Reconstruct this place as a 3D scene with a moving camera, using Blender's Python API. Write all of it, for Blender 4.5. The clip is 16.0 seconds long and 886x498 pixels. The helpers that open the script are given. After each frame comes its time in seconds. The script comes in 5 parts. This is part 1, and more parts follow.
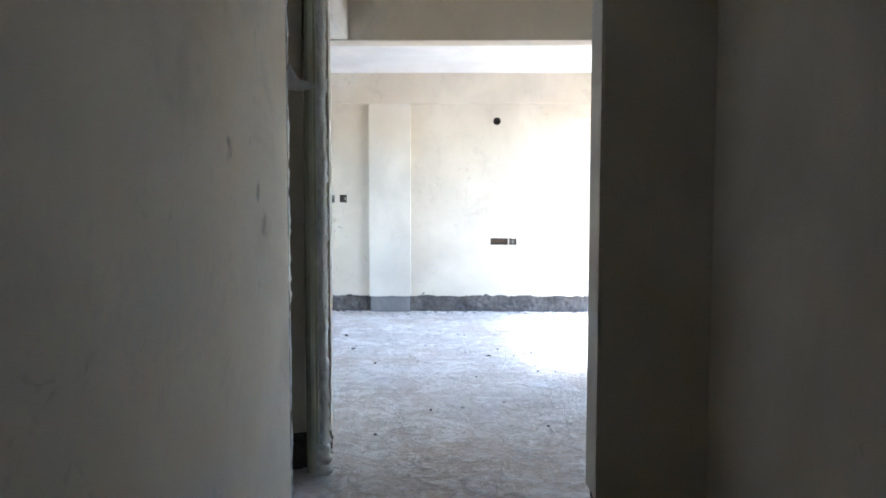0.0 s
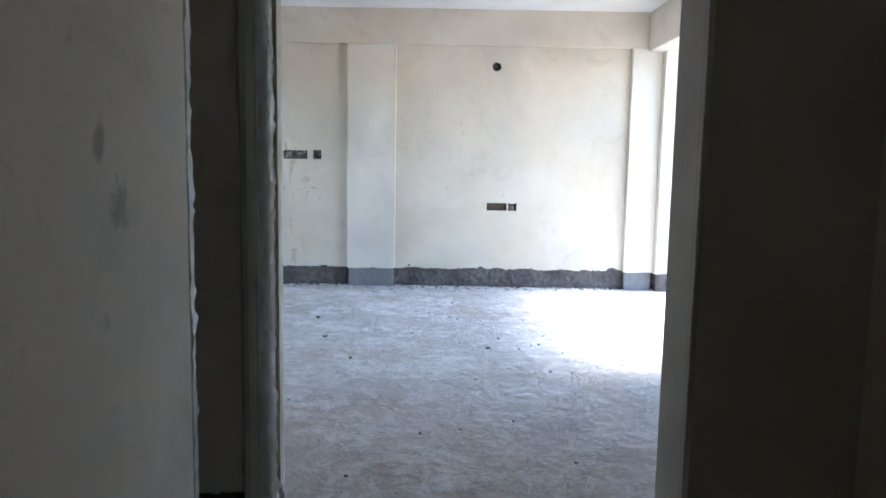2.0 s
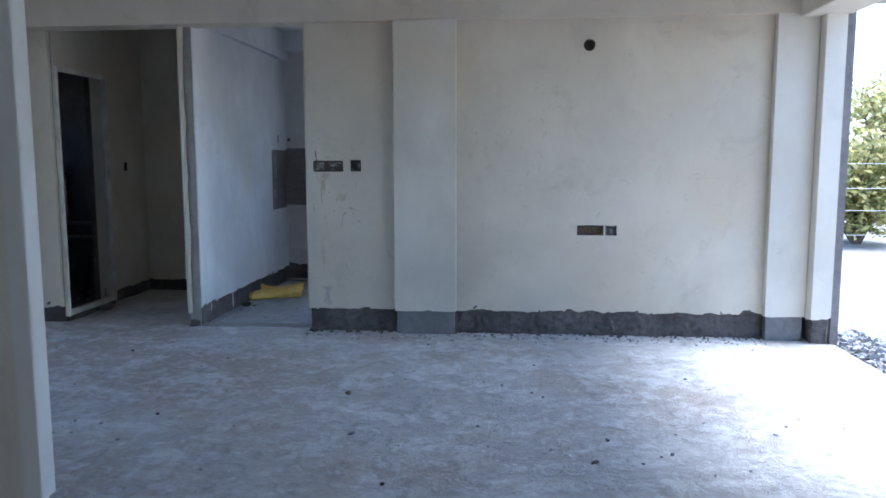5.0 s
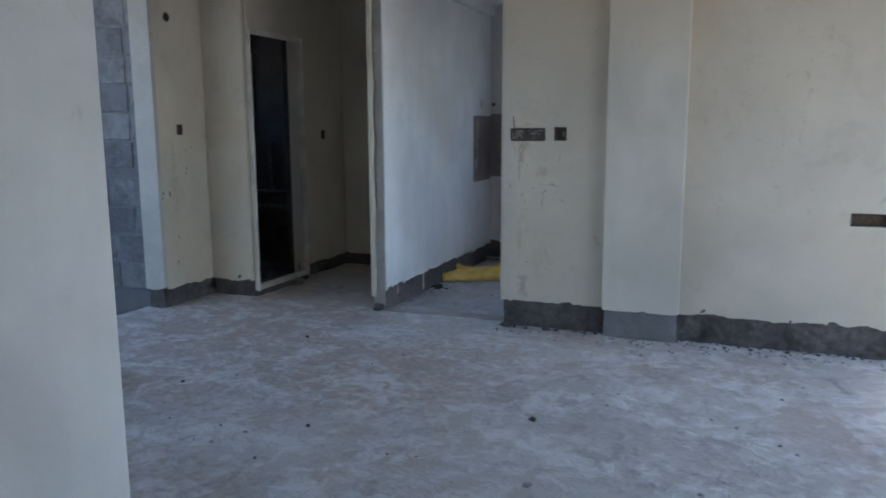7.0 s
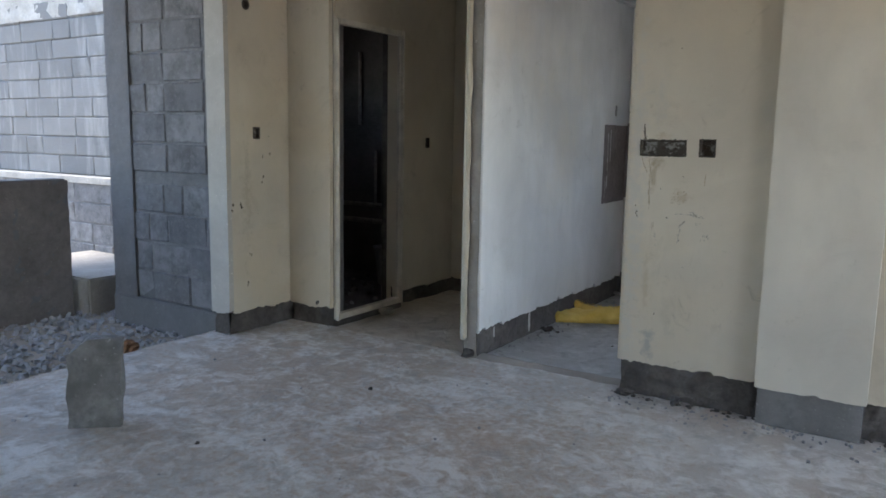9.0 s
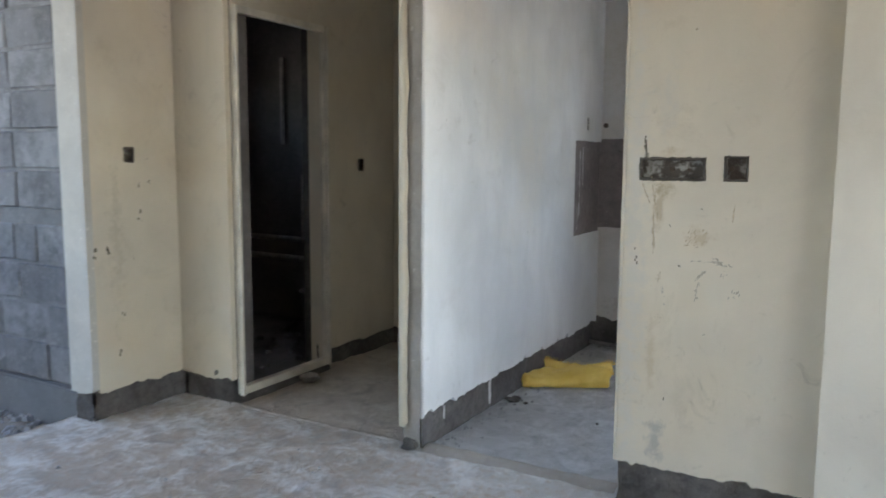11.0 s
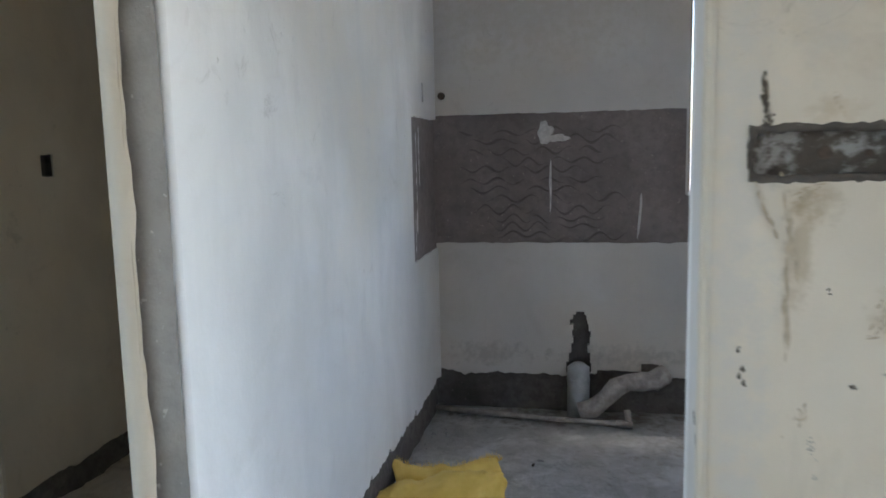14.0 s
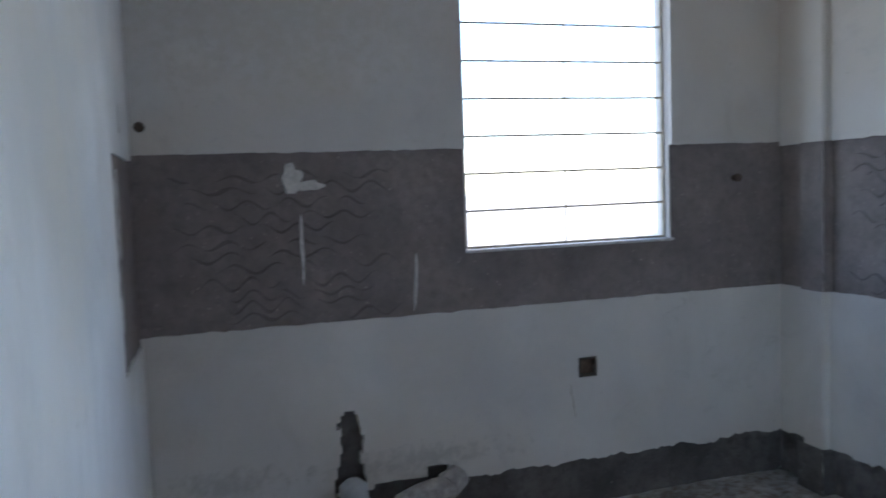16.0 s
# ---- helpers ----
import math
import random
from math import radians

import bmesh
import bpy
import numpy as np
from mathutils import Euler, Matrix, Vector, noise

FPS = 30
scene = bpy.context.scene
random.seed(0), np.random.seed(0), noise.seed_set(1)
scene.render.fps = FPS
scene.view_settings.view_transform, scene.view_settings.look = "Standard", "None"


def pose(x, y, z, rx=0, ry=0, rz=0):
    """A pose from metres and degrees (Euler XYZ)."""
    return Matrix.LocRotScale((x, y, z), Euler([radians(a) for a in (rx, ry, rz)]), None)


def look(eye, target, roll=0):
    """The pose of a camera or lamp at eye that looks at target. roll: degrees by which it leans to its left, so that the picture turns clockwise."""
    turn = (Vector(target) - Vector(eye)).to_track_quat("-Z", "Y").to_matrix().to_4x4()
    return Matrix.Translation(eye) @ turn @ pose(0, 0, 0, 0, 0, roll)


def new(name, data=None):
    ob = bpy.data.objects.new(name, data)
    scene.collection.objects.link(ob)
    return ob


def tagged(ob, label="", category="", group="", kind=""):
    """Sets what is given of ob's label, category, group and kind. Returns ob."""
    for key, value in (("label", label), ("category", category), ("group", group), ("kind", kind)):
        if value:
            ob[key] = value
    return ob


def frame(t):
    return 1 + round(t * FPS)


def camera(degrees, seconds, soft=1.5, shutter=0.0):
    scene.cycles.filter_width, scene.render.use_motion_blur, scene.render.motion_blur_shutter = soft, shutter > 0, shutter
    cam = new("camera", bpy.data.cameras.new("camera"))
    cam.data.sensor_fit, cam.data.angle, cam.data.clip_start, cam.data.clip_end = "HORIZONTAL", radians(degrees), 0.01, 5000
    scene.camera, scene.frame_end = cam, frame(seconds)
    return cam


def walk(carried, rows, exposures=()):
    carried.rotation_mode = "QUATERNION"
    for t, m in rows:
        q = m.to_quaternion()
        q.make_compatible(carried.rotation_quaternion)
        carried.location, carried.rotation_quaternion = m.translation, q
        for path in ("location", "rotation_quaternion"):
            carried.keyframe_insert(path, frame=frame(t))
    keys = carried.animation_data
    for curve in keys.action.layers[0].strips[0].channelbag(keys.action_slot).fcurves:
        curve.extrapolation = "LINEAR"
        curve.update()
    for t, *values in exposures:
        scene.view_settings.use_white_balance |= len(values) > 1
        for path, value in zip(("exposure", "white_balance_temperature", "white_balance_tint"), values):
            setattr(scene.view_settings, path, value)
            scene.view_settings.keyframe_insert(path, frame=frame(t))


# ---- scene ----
cam = camera(60.7, 16.0, 1.6, 0.4)
PATH = [
    (0, (0.477, -0.057, 1.352), (0.438, 1.938, 1.221), 0.1),
    (0.5, (0.465, 0.258, 1.314), (0.445, 2.251, 1.147), -0.1),
    (1, (0.450, 0.548, 1.351), (0.443, 2.538, 1.153), 0.5),
    (1.5, (0.416, 0.848, 1.351), (0.415, 2.835, 1.122), 1.0),
    (2, (0.392, 1.12, 1.362), (0.399, 3.105, 1.119), 1.0),
    (2.5, (0.409, 1.426, 1.386), (0.395, 3.411, 1.139), 0.4),
    (3, (0.417, 1.742, 1.359), (0.317, 3.728, 1.147), 0.2),
    (3.5, (0.402, 2.023, 1.386), (0.262, 4.007, 1.179), 0.1),
    (5.8, (0.326, 3.395, 1.404), (0.073, 5.36, 1.135), -0.4),
    (6, (0.323, 3.471, 1.405), (-0.009, 5.423, 1.125), -0.4),
    (6.5, (0.309, 3.716, 1.401), (-0.252, 5.611, 1.094), -0.4),
    (7, (0.279, 3.956, 1.407), (-0.456, 5.789, 1.089), -0.3),
    (7.5, (0.29, 4.243, 1.42), (-0.61, 6.0, 1.098), -0.1),
    (8, (0.238, 4.555, 1.395), (-0.794, 6.24, 1.088), 0.5),
    (8.2, (0.216, 4.672, 1.397), (-0.862, 6.329, 1.092), 0.8),
    (10.5, (-0.298, 5.82, 1.369), (-1.35, 7.501, 1.11), 1.1),
    (11, (-0.459, 6.142, 1.386), (-1.444, 7.867, 1.150), 0.4),
    (11.5, (-0.662, 6.395, 1.4), (-1.464, 8.212, 1.169), 0.9),
    (12, (-0.835, 6.682, 1.381), (-1.559, 8.53, 1.141), 0.4),
    (12.5, (-0.988, 6.960, 1.391), (-1.656, 8.829, 1.143), 0.1),
    (13, (-1.192, 7.244, 1.395), (-1.746, 9.148, 1.134), 0.1),
    (13.5, (-1.340, 7.499, 1.389), (-1.753, 9.436, 1.109), -0.0),
    (14, (-1.489, 7.799, 1.373), (-1.865, 9.746, 1.111), -1.3),
    (14.5, (-1.647, 8.056, 1.368), (-1.938, 10.020, 1.122), -1.2),
    (15, (-1.784, 8.295, 1.370), (-1.816, 10.284, 1.159), -1.7),
    (15.5, (-1.903, 8.569, 1.401), (-1.680, 10.546, 1.194), -1.7),
    (16, (-1.990, 8.768, 1.370), (-1.416, 10.678, 1.221), -2.2),
]
walk(cam, [(t, look(eye, target, roll)) for t, eye, target, roll in PATH], [
    (0.0, 3.85, 5800, 10), (1.5, 3.5, 5750, 10), (2.5, 2.7, 5550, 10), (3.5, 2.12, 5250, 10), (6.0, 2.05, 5300, 10), (6.5, 2.1, 5450, 10), (8.0, 2.12, 6250, 10),
    (10.5, 2.97, 6850, 10), (12.0, 3.12, 6700, 10), (13.5, 3.03, 6600, 10), (15.0, 3.0, 6200, 10), (16.0, 2.8, 5850, 10)])

# ---- world, sun, exposure ----
world = bpy.data.worlds.new("sky")
scene.world = world
world.use_nodes = True
wn, wl = world.node_tree.nodes, world.node_tree.links
sky = wn.new("ShaderNodeTexSky")
sky.sky_type = "NISHITA"
sky.sun_disc = False
sky.sun_elevation = radians(64)
sky.sun_rotation = radians(82)
wn["Background"].inputs["Strength"].default_value = 0.15
wl.new(sky.outputs["Color"], wn["Background"].inputs["Color"])
sun_data = bpy.data.lights.new("sun", "SUN")
sun_data.energy, sun_data.angle, sun_data.color = 2.3, radians(26), (1.0, 0.95, 0.88)
sun = new("sun", sun_data)
sun.matrix_world = look((0, 0, 30), (-0.433 * 9, -0.066 * 9, 30 - 0.899 * 9))


# ---- materials ----
class Mat:
    """A small wrapper to write node materials in few lines."""

    def __init__(self, name, rough=0.8, metal=0.0):
        self.m = bpy.data.materials.new(name)
        self.m.use_nodes = True
        self.n, self.l = self.m.node_tree.nodes, self.m.node_tree.links
        self.b = self.n["Principled BSDF"]
        self.b.inputs["Roughness"].default_value = rough
        self.b.inputs["Metallic"].default_value = metal
        self.pos = self.n.new("ShaderNodeNewGeometry").outputs["Position"]

    def scaled(self, sx, sy, sz):
        v = self.n.new("ShaderNodeVectorMath")
        v.operation = "MULTIPLY"
        self.l.new(self.pos, v.inputs[0])
        v.inputs[1].default_value = (sx, sy, sz)
        return v.outputs[0]

    def noise(self, scale, detail=4, rough=0.6, vec=None, distort=0.0):
        t = self.n.new("ShaderNodeTexNoise")
        t.inputs["Scale"].default_value, t.inputs["Detail"].default_value = scale, detail
        t.inputs["Roughness"].default_value, t.inputs["Distortion"].default_value = rough, distort
        self.l.new(vec or self.pos, t.inputs["Vector"])
        return t.outputs["Fac"]

    def ramp(self, fac, a, b, lo=0.0, hi=1.0):
        r = self.n.new("ShaderNodeMapRange")
        self.l.new(fac, r.inputs["Value"])
        for key, v in (("From Min", a), ("From Max", b), ("To Min", lo), ("To Max", hi)):
            r.inputs[key].default_value = v
        return r.outputs["Result"]

    def math(self, op, a, b):
        m = self.n.new("ShaderNodeMath")
        m.operation = op
        for i, v in enumerate((a, b)):
            if isinstance(v, (int, float)):
                m.inputs[i].default_value = v
            else:
                self.l.new(v, m.inputs[i])
        return m.outputs[0]

    def mix(self, fac, a, b):
        m = self.n.new("ShaderNodeMix")
        m.data_type = "RGBA"
        for key, v in ((0, fac), (6, a), (7, b)):
            if isinstance(v, tuple):
                m.inputs[key].default_value = (*v, 1)
            elif isinstance(v, (int, float)):
                m.inputs[key].default_value = v
            else:
                self.l.new(v, m.inputs[key])
        return m.outputs[2]

    def spot(self, centre, size, soft=0.5):
        """1 inside an ellipsoid of that size about a place, 0 outside, with a broken edge."""
        s = self.n.new("ShaderNodeVectorMath")
        s.operation = "SUBTRACT"
        self.l.new(self.pos, s.inputs[0])
        s.inputs[1].default_value = centre
        d = self.n.new("ShaderNodeVectorMath")
        d.operation = "DIVIDE"
        self.l.new(s.outputs[0], d.inputs[0])
        d.inputs[1].default_value = size
        q = self.n.new("ShaderNodeVectorMath")
        q.operation = "LENGTH"
        self.l.new(d.outputs[0], q.inputs[0])
        j = self.math("ADD", q.outputs["Value"], self.ramp(self.noise(24, 8, 0.62), 0.3, 0.7, -0.8, 0.8))
        return self.ramp(j, 1.0 - soft, 1.0, 1.0, 0.0)

    def random(self):
        return self.n.new("ShaderNodeObjectInfo").outputs["Random"]

    def color(self, c):
        self.l.new(c, self.b.inputs["Base Color"])
        return self

    def rough(self, v):
        self.l.new(v, self.b.inputs["Roughness"])

    def bump(self, h, strength=0.3, distance=0.01):
        bn = self.n.new("ShaderNodeBump")
        bn.inputs["Strength"].default_value, bn.inputs["Distance"].default_value = strength, distance
        self.l.new(h, bn.inputs["Height"])
        self.l.new(bn.outputs[0], self.b.inputs["Normal"])


def plaster_material(name, base, dirty, stains=(), contrast=0.8, streaks=0.22):
    m = Mat(name, 0.75)
    big = m.ramp(m.noise(1.3, 6, 0.55, None, 0.4), 0.36, 0.68)
    c = m.mix(big, base, tuple(v * contrast for v in base))
    c = m.mix(m.ramp(m.noise(0.8, 4), 0.5, 0.68, 0.0, 0.5), c, (base[0] * 0.93, base[1] * 0.84, base[2] * 0.7))
    streak = m.ramp(m.noise(2.2, 5, 0.65, m.scaled(3.2, 3.2, 0.7)), 0.46, 0.72, 0.0, streaks)
    c = m.mix(streak, c, tuple(v * contrast for v in base))
    smudge = m.ramp(m.noise(2.6, 7, 0.72, None, 0.8), 0.56, 0.76, 0.0, 0.4)
    c = m.mix(smudge, c, dirty)
    speck = m.ramp(m.noise(26, 3, 0.55), 0.75, 0.79, 0.0, 0.6)
    c = m.mix(speck, c, tuple(v * 0.6 for v in dirty))
    scuff = m.math("MULTIPLY", m.ramp(m.noise(8, 9, 0.75, None, 1.2), 0.58, 0.66), m.ramp(m.noise(1.4, 3), 0.5, 0.62, 0.0, 0.35))
    c = m.mix(scuff, c, tuple(v * 0.75 for v in dirty))
    for centre, size, col, amount in stains:
        c = m.mix(m.math("MULTIPLY", m.spot(centre, size, 0.9), amount), c, col)
    m.color(c)
    h = m.math("ADD", m.math("MULTIPLY", m.noise(9, 5), 0.9), m.math("MULTIPLY", m.noise(70, 4), 0.25))
    m.bump(h, 0.2, 0.01)
    return m.m


MUD, GREY = (0.26, 0.19, 0.11), (0.22, 0.21, 0.2)
OCHRE, DARKMUD = (0.42, 0.31, 0.17), (0.13, 0.115, 0.095)
wall_stains = [
    ((-1.26, 9.03, 1.0), (0.06, 0.1, 1.1), (0.54, 0.52, 0.48), 0.5),
    ((-1.15, 9.03, 1.62), (0.04, 0.1, 0.16), (0.52, 0.49, 0.43), 0.5),
    ((-1.168, 9.03, 1.21), (0.022, 0.1, 0.12), (0.4, 0.31, 0.19), 0.6),
    ((-1.15, 9.03, 1.285), (0.055, 0.1, 0.03), (0.34, 0.26, 0.15), 0.55),
    ((-1.13, 9.03, 1.42), (0.05, 0.1, 0.02), OCHRE, 0.4),
    ((-1.017, 9.03, 1.106), (0.05, 0.1, 0.045), OCHRE, 0.45),
    ((-1.15, 9.03, 0.29), (0.045, 0.1, 0.09), (0.36, 0.34, 0.3), 0.75),
    ((-1.18, 9.03, 0.6), (0.02, 0.1, 0.2), OCHRE, 0.35),
    ((-3.935, 8.74, 0.95), (0.1, 0.05, 0.4), (0.3, 0.26, 0.18), 0.3),
]
M_CREAM = plaster_material("cream_plaster", (0.68, 0.605, 0.485), (0.36, 0.3, 0.21), wall_stains)
M_WHITE = plaster_material("white_plaster", (0.72, 0.665, 0.565), (0.48, 0.43, 0.35))
hall_stains = [
    ((-0.16, 2.05, 1.5), (0.1, 0.035, 0.04), (0.3, 0.27, 0.23), 0.7),
    ((-0.16, 2.35, 1.37), (0.1, 0.03, 0.045), (0.3, 0.27, 0.23), 0.7),
    ((-0.16, 2.42, 1.27), (0.1, 0.035, 0.045), (0.28, 0.25, 0.21), 0.7),
    ((-0.16, 1.6, 1.1), (0.1, 0.5, 0.16), (0.62, 0.6, 0.55), 0.5),
]
M_HALL = plaster_material("hall_plaster", (0.84, 0.77, 0.65), (0.36, 0.32, 0.26), hall_stains)
# Darker copy of the hall plaster: the east side's shade is in its colour.
M_SHADEHALL = plaster_material("shaded_hall_plaster", (0.64, 0.585, 0.485), (0.34, 0.3, 0.25))
M_KITCHEN = plaster_material("kitchen_putty", (0.8, 0.795, 0.78), (0.5, 0.48, 0.44), (), 0.78, 0.5)
kitchen_stains_and_shade = [
    ((-1.3, 11.665, 0.3), (0.45, 0.1, 0.06), (0.34, 0.32, 0.29), 0.5), ((-2.0, 11.665, 0.3), (0.25, 0.1, 0.07), (0.34, 0.32, 0.29), 0.5),
    # Unlit upper left of the wall painted darker, then a greyer zone low down.
    ((-1.75, 11.665, 2.1), (0.7, 0.1, 0.35), (0.5, 0.46, 0.39), 0.45), ((-0.9, 11.665, 0.6), (0.5, 0.1, 0.2), (0.54, 0.52, 0.5), 0.4)]
M_KBACK = plaster_material("kitchen_skim_and_shade", (0.64, 0.61, 0.575), (0.4, 0.37, 0.33), kitchen_stains_and_shade)
# Foyer plaster made paler to carry the light from the east opening.
M_FOYERLIT = plaster_material("lit_foyer_plaster", (0.86, 0.84, 0.8), (0.66, 0.62, 0.57))
M_CEIL = plaster_material("ceiling_paint", (0.78, 0.77, 0.74), (0.6, 0.58, 0.54))


def cement_material(name, base, contrast=0.5, rough=0.9, bump=0.6):
    m = Mat(name, rough)
    c = m.mix(m.ramp(m.noise(3, 5), 0.3, 0.7), tuple(v * (1 - contrast * 0.5) for v in base), tuple(v * (1 + contrast * 0.5) for v in base))
    c = m.mix(m.ramp(m.noise(22, 5, 0.7), 0.45, 0.75, 0.0, contrast), c, tuple(v * 0.5 for v in base))
    c = m.mix(m.ramp(m.noise(55, 3), 0.66, 0.72, 0, 0.6), c, tuple(min(1, v * 2.0) for v in base))
    m.color(c)
    m.bump(m.math("ADD", m.noise(18, 6, 0.7), m.math("MULTIPLY", m.noise(90, 3), 0.35)), bump, 0.015)
    return m.m


M_CEMENT = cement_material("raw_cement", (0.13, 0.115, 0.106), 0.95, 0.9, 1.0)
M_CEMENT_LIGHT = cement_material("smooth_cement", (0.33, 0.302, 0.268), 0.35, 0.85, 0.25)
M_GREYPLASTER = cement_material("bare_grey_plaster", (0.5, 0.475, 0.43), 0.2, 0.85, 0.15)
M_SKIM = cement_material("dull_skim", (0.2, 0.195, 0.19), 0.5, 0.85, 0.35)
M_BAND = cement_material("tile_backing", (0.22, 0.187, 0.175), 0.5, 0.8, 0.2)
M_CONCRETE = cement_material("weathered_concrete", (0.42, 0.4, 0.37), 0.4)
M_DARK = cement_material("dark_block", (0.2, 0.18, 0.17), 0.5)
M_JOINT = cement_material("dark_joint", (0.19, 0.19, 0.195), 0.7)
M_MORTAR = cement_material("mortar", (0.17, 0.17, 0.175), 0.3)
M_RUBBLE = cement_material("rubble", (0.36, 0.36, 0.37), 0.5)
M_HOLE = cement_material("box_cement", (0.1, 0.085, 0.07), 0.9)
m = Mat("mortar_smeared_box", 0.9)
m.color(m.mix(m.ramp(m.noise(24, 7, 0.7), 0.5, 0.6), (0.11, 0.092, 0.075), (0.4, 0.385, 0.36)))
m.bump(m.noise(60, 5), 0.8, 0.01)
M_BOXMESS = m.m
M_SCUFF = cement_material("dried_mud", (0.11, 0.092, 0.07), 0.5)


def floor_material(name, base, light, brown, dust, patches=()):
    m = Mat(name, 0.55)
    c = m.mix(m.ramp(m.noise(0.9, 6), 0.35, 0.65), base, tuple(v * 0.8 for v in base))
    muddy = (base[0] * 0.66, base[1] * 0.53, base[2] * 0.42)
    c = m.mix(m.ramp(m.noise(0.75, 6, 0.65), 0.48, 0.64, 0, brown), c, muddy)
    for centre, size, *mud in patches:
        c = m.mix(m.math("MULTIPLY", m.spot(centre, size, 0.95), 0.85 if mud else 0.7), c, mud[0] if mud else (base[0] * 0.7, base[1] * 0.55, base[2] * 0.43))
    trowel = m.noise(4.2, 8, 0.68, m.scaled(1.2, 0.9, 1), 1.4)
    c = m.mix(m.ramp(trowel, 0.5, 0.66, 0, 0.6), c, tuple(v * 0.5 for v in base))
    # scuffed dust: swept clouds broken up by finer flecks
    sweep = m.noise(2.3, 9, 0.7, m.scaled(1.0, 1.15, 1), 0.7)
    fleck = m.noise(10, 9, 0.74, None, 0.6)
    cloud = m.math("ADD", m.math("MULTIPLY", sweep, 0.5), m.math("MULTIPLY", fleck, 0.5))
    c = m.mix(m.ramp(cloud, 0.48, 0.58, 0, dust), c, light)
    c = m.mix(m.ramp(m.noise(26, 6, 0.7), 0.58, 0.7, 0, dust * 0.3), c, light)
    c = m.mix(m.ramp(m.noise(17, 7, 0.7), 0.6, 0.7, 0, 0.4), c, tuple(v * 0.42 for v in base))
    m.color(c)
    m.rough(m.ramp(cloud, 0.4, 0.6, 0.45, 0.75))
    h = m.math("ADD", m.math("MULTIPLY", cloud, 2.0), m.math("MULTIPLY", trowel, 0.8))
    m.bump(h, 0.8, 0.045)
    return m.m


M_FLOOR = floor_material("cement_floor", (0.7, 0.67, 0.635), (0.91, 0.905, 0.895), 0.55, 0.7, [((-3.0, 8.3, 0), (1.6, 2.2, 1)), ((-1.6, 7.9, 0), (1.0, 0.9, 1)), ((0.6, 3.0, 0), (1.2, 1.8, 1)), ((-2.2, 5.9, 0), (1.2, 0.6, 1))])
M_CFLOOR = floor_material("corridor_screed", (0.66, 0.58, 0.5), (0.84, 0.79, 0.72), 0.5, 0.5)
M_KFLOOR = floor_material("kitchen_floor", (0.5, 0.5, 0.5), (0.76, 0.76, 0.76), 0.1, 0.5, [((-0.1, 11.2, 0), (1.1, 0.7, 1), (0.2, 0.15, 0.1)), ((-1.2, 11.6, 0), (1.6, 0.2, 1), (0.2, 0.16, 0.12))])

m = Mat("earth_ground", 0.95)
c = m.mix(m.ramp(m.noise(0.6, 6), 0.35, 0.65), (0.31, 0.275, 0.23), (0.38, 0.345, 0.3))
c = m.mix(m.ramp(m.noise(9, 5), 0.5, 0.7), c, (0.22, 0.195, 0.165))
m.color(c)
m.bump(m.noise(14, 6), 0.8, 0.04)
M_EARTH = m.m

m = Mat("grey_block", 0.9)
c = m.mix(m.random(), (0.17, 0.17, 0.18), (0.27, 0.27, 0.28))
c = m.mix(m.ramp(m.noise(5, 6, 0.7), 0.42, 0.66), c, (0.11, 0.11, 0.115))
c = m.mix(m.ramp(m.noise(28, 4, 0.7), 0.55, 0.75, 0, 0.6), c, (0.3, 0.3, 0.3))
m.color(c)
m.bump(m.math("ADD", m.noise(16, 6, 0.7), m.math("MULTIPLY", m.noise(70, 4), 0.4)), 0.7, 0.02)
M_BLOCK = m.m

m = Mat("pale_stone", 0.9)
c = m.mix(m.random(), (0.17, 0.17, 0.17), (0.25, 0.245, 0.24))
c = m.mix(m.ramp(m.noise(3.5, 6, 0.7), 0.42, 0.7, 0, 0.8), c, (0.2, 0.2, 0.2))
c = m.mix(m.ramp(m.noise(1.6, 5, 0.6, m.scaled(4, 4, 0.8)), 0.52, 0.66, 0, 0.5), c, (0.38, 0.375, 0.36))
m.color(c)
m.bump(m.noise(14, 6, 0.7), 0.7, 0.03)
M_STONE = m.m


def simple(name, base, rough, metal=0.0, vary=0.25, scale=12.0, bump=0.15):
    s = Mat(name, rough, metal)
    s.color(s.mix(s.ramp(s.noise(scale, 5), 0.35, 0.7), tuple(min(1, v * (1 + vary)) for v in base), tuple(v * (1 - vary) for v in base)))
    s.bump(s.noise(scale * 3, 4), bump, 0.004)
    return s


M_FRAME = simple("cream_frame_paint", (0.62, 0.57, 0.48), 0.55, 0, 0.18, 6).m
M_POST = simple("olive_metal_frame", (0.7, 0.7, 0.58), 0.25, 0.0, 0.15, 4, 0.05).m
M_PVC = simple("grey_pvc", (0.36, 0.37, 0.38), 0.45, 0, 0.15, 20).m
M_PIPE_DIRTY = simple("dusty_pipe", (0.34, 0.31, 0.29), 0.7, 0, 0.35, 24).m
M_IRON = simple("rusty_iron", (0.12, 0.09, 0.07), 0.7, 0.5, 0.4, 40).m
M_BAR = simple("window_bar_paint", (0.28, 0.24, 0.18), 0.6, 0.2, 0.3, 30).m
M_WOODBOX = simple("brown_box", (0.12, 0.08, 0.05), 0.8, 0, 0.4, 60).m
M_HUSK = simple("brown_husk", (0.2, 0.1, 0.05), 0.9, 0, 0.5, 60).m
M_PUTTY = simple("pale_putty", (0.55, 0.53, 0.5), 0.8, 0, 0.25, 30).m
M_BLUE = simple("blue_plastic", (0.03, 0.2, 0.3), 0.4, 0, 0.2, 10).m
M_CLOTH = simple("pale_cloth", (0.5, 0.46, 0.36), 0.9, 0, 0.2, 40).m
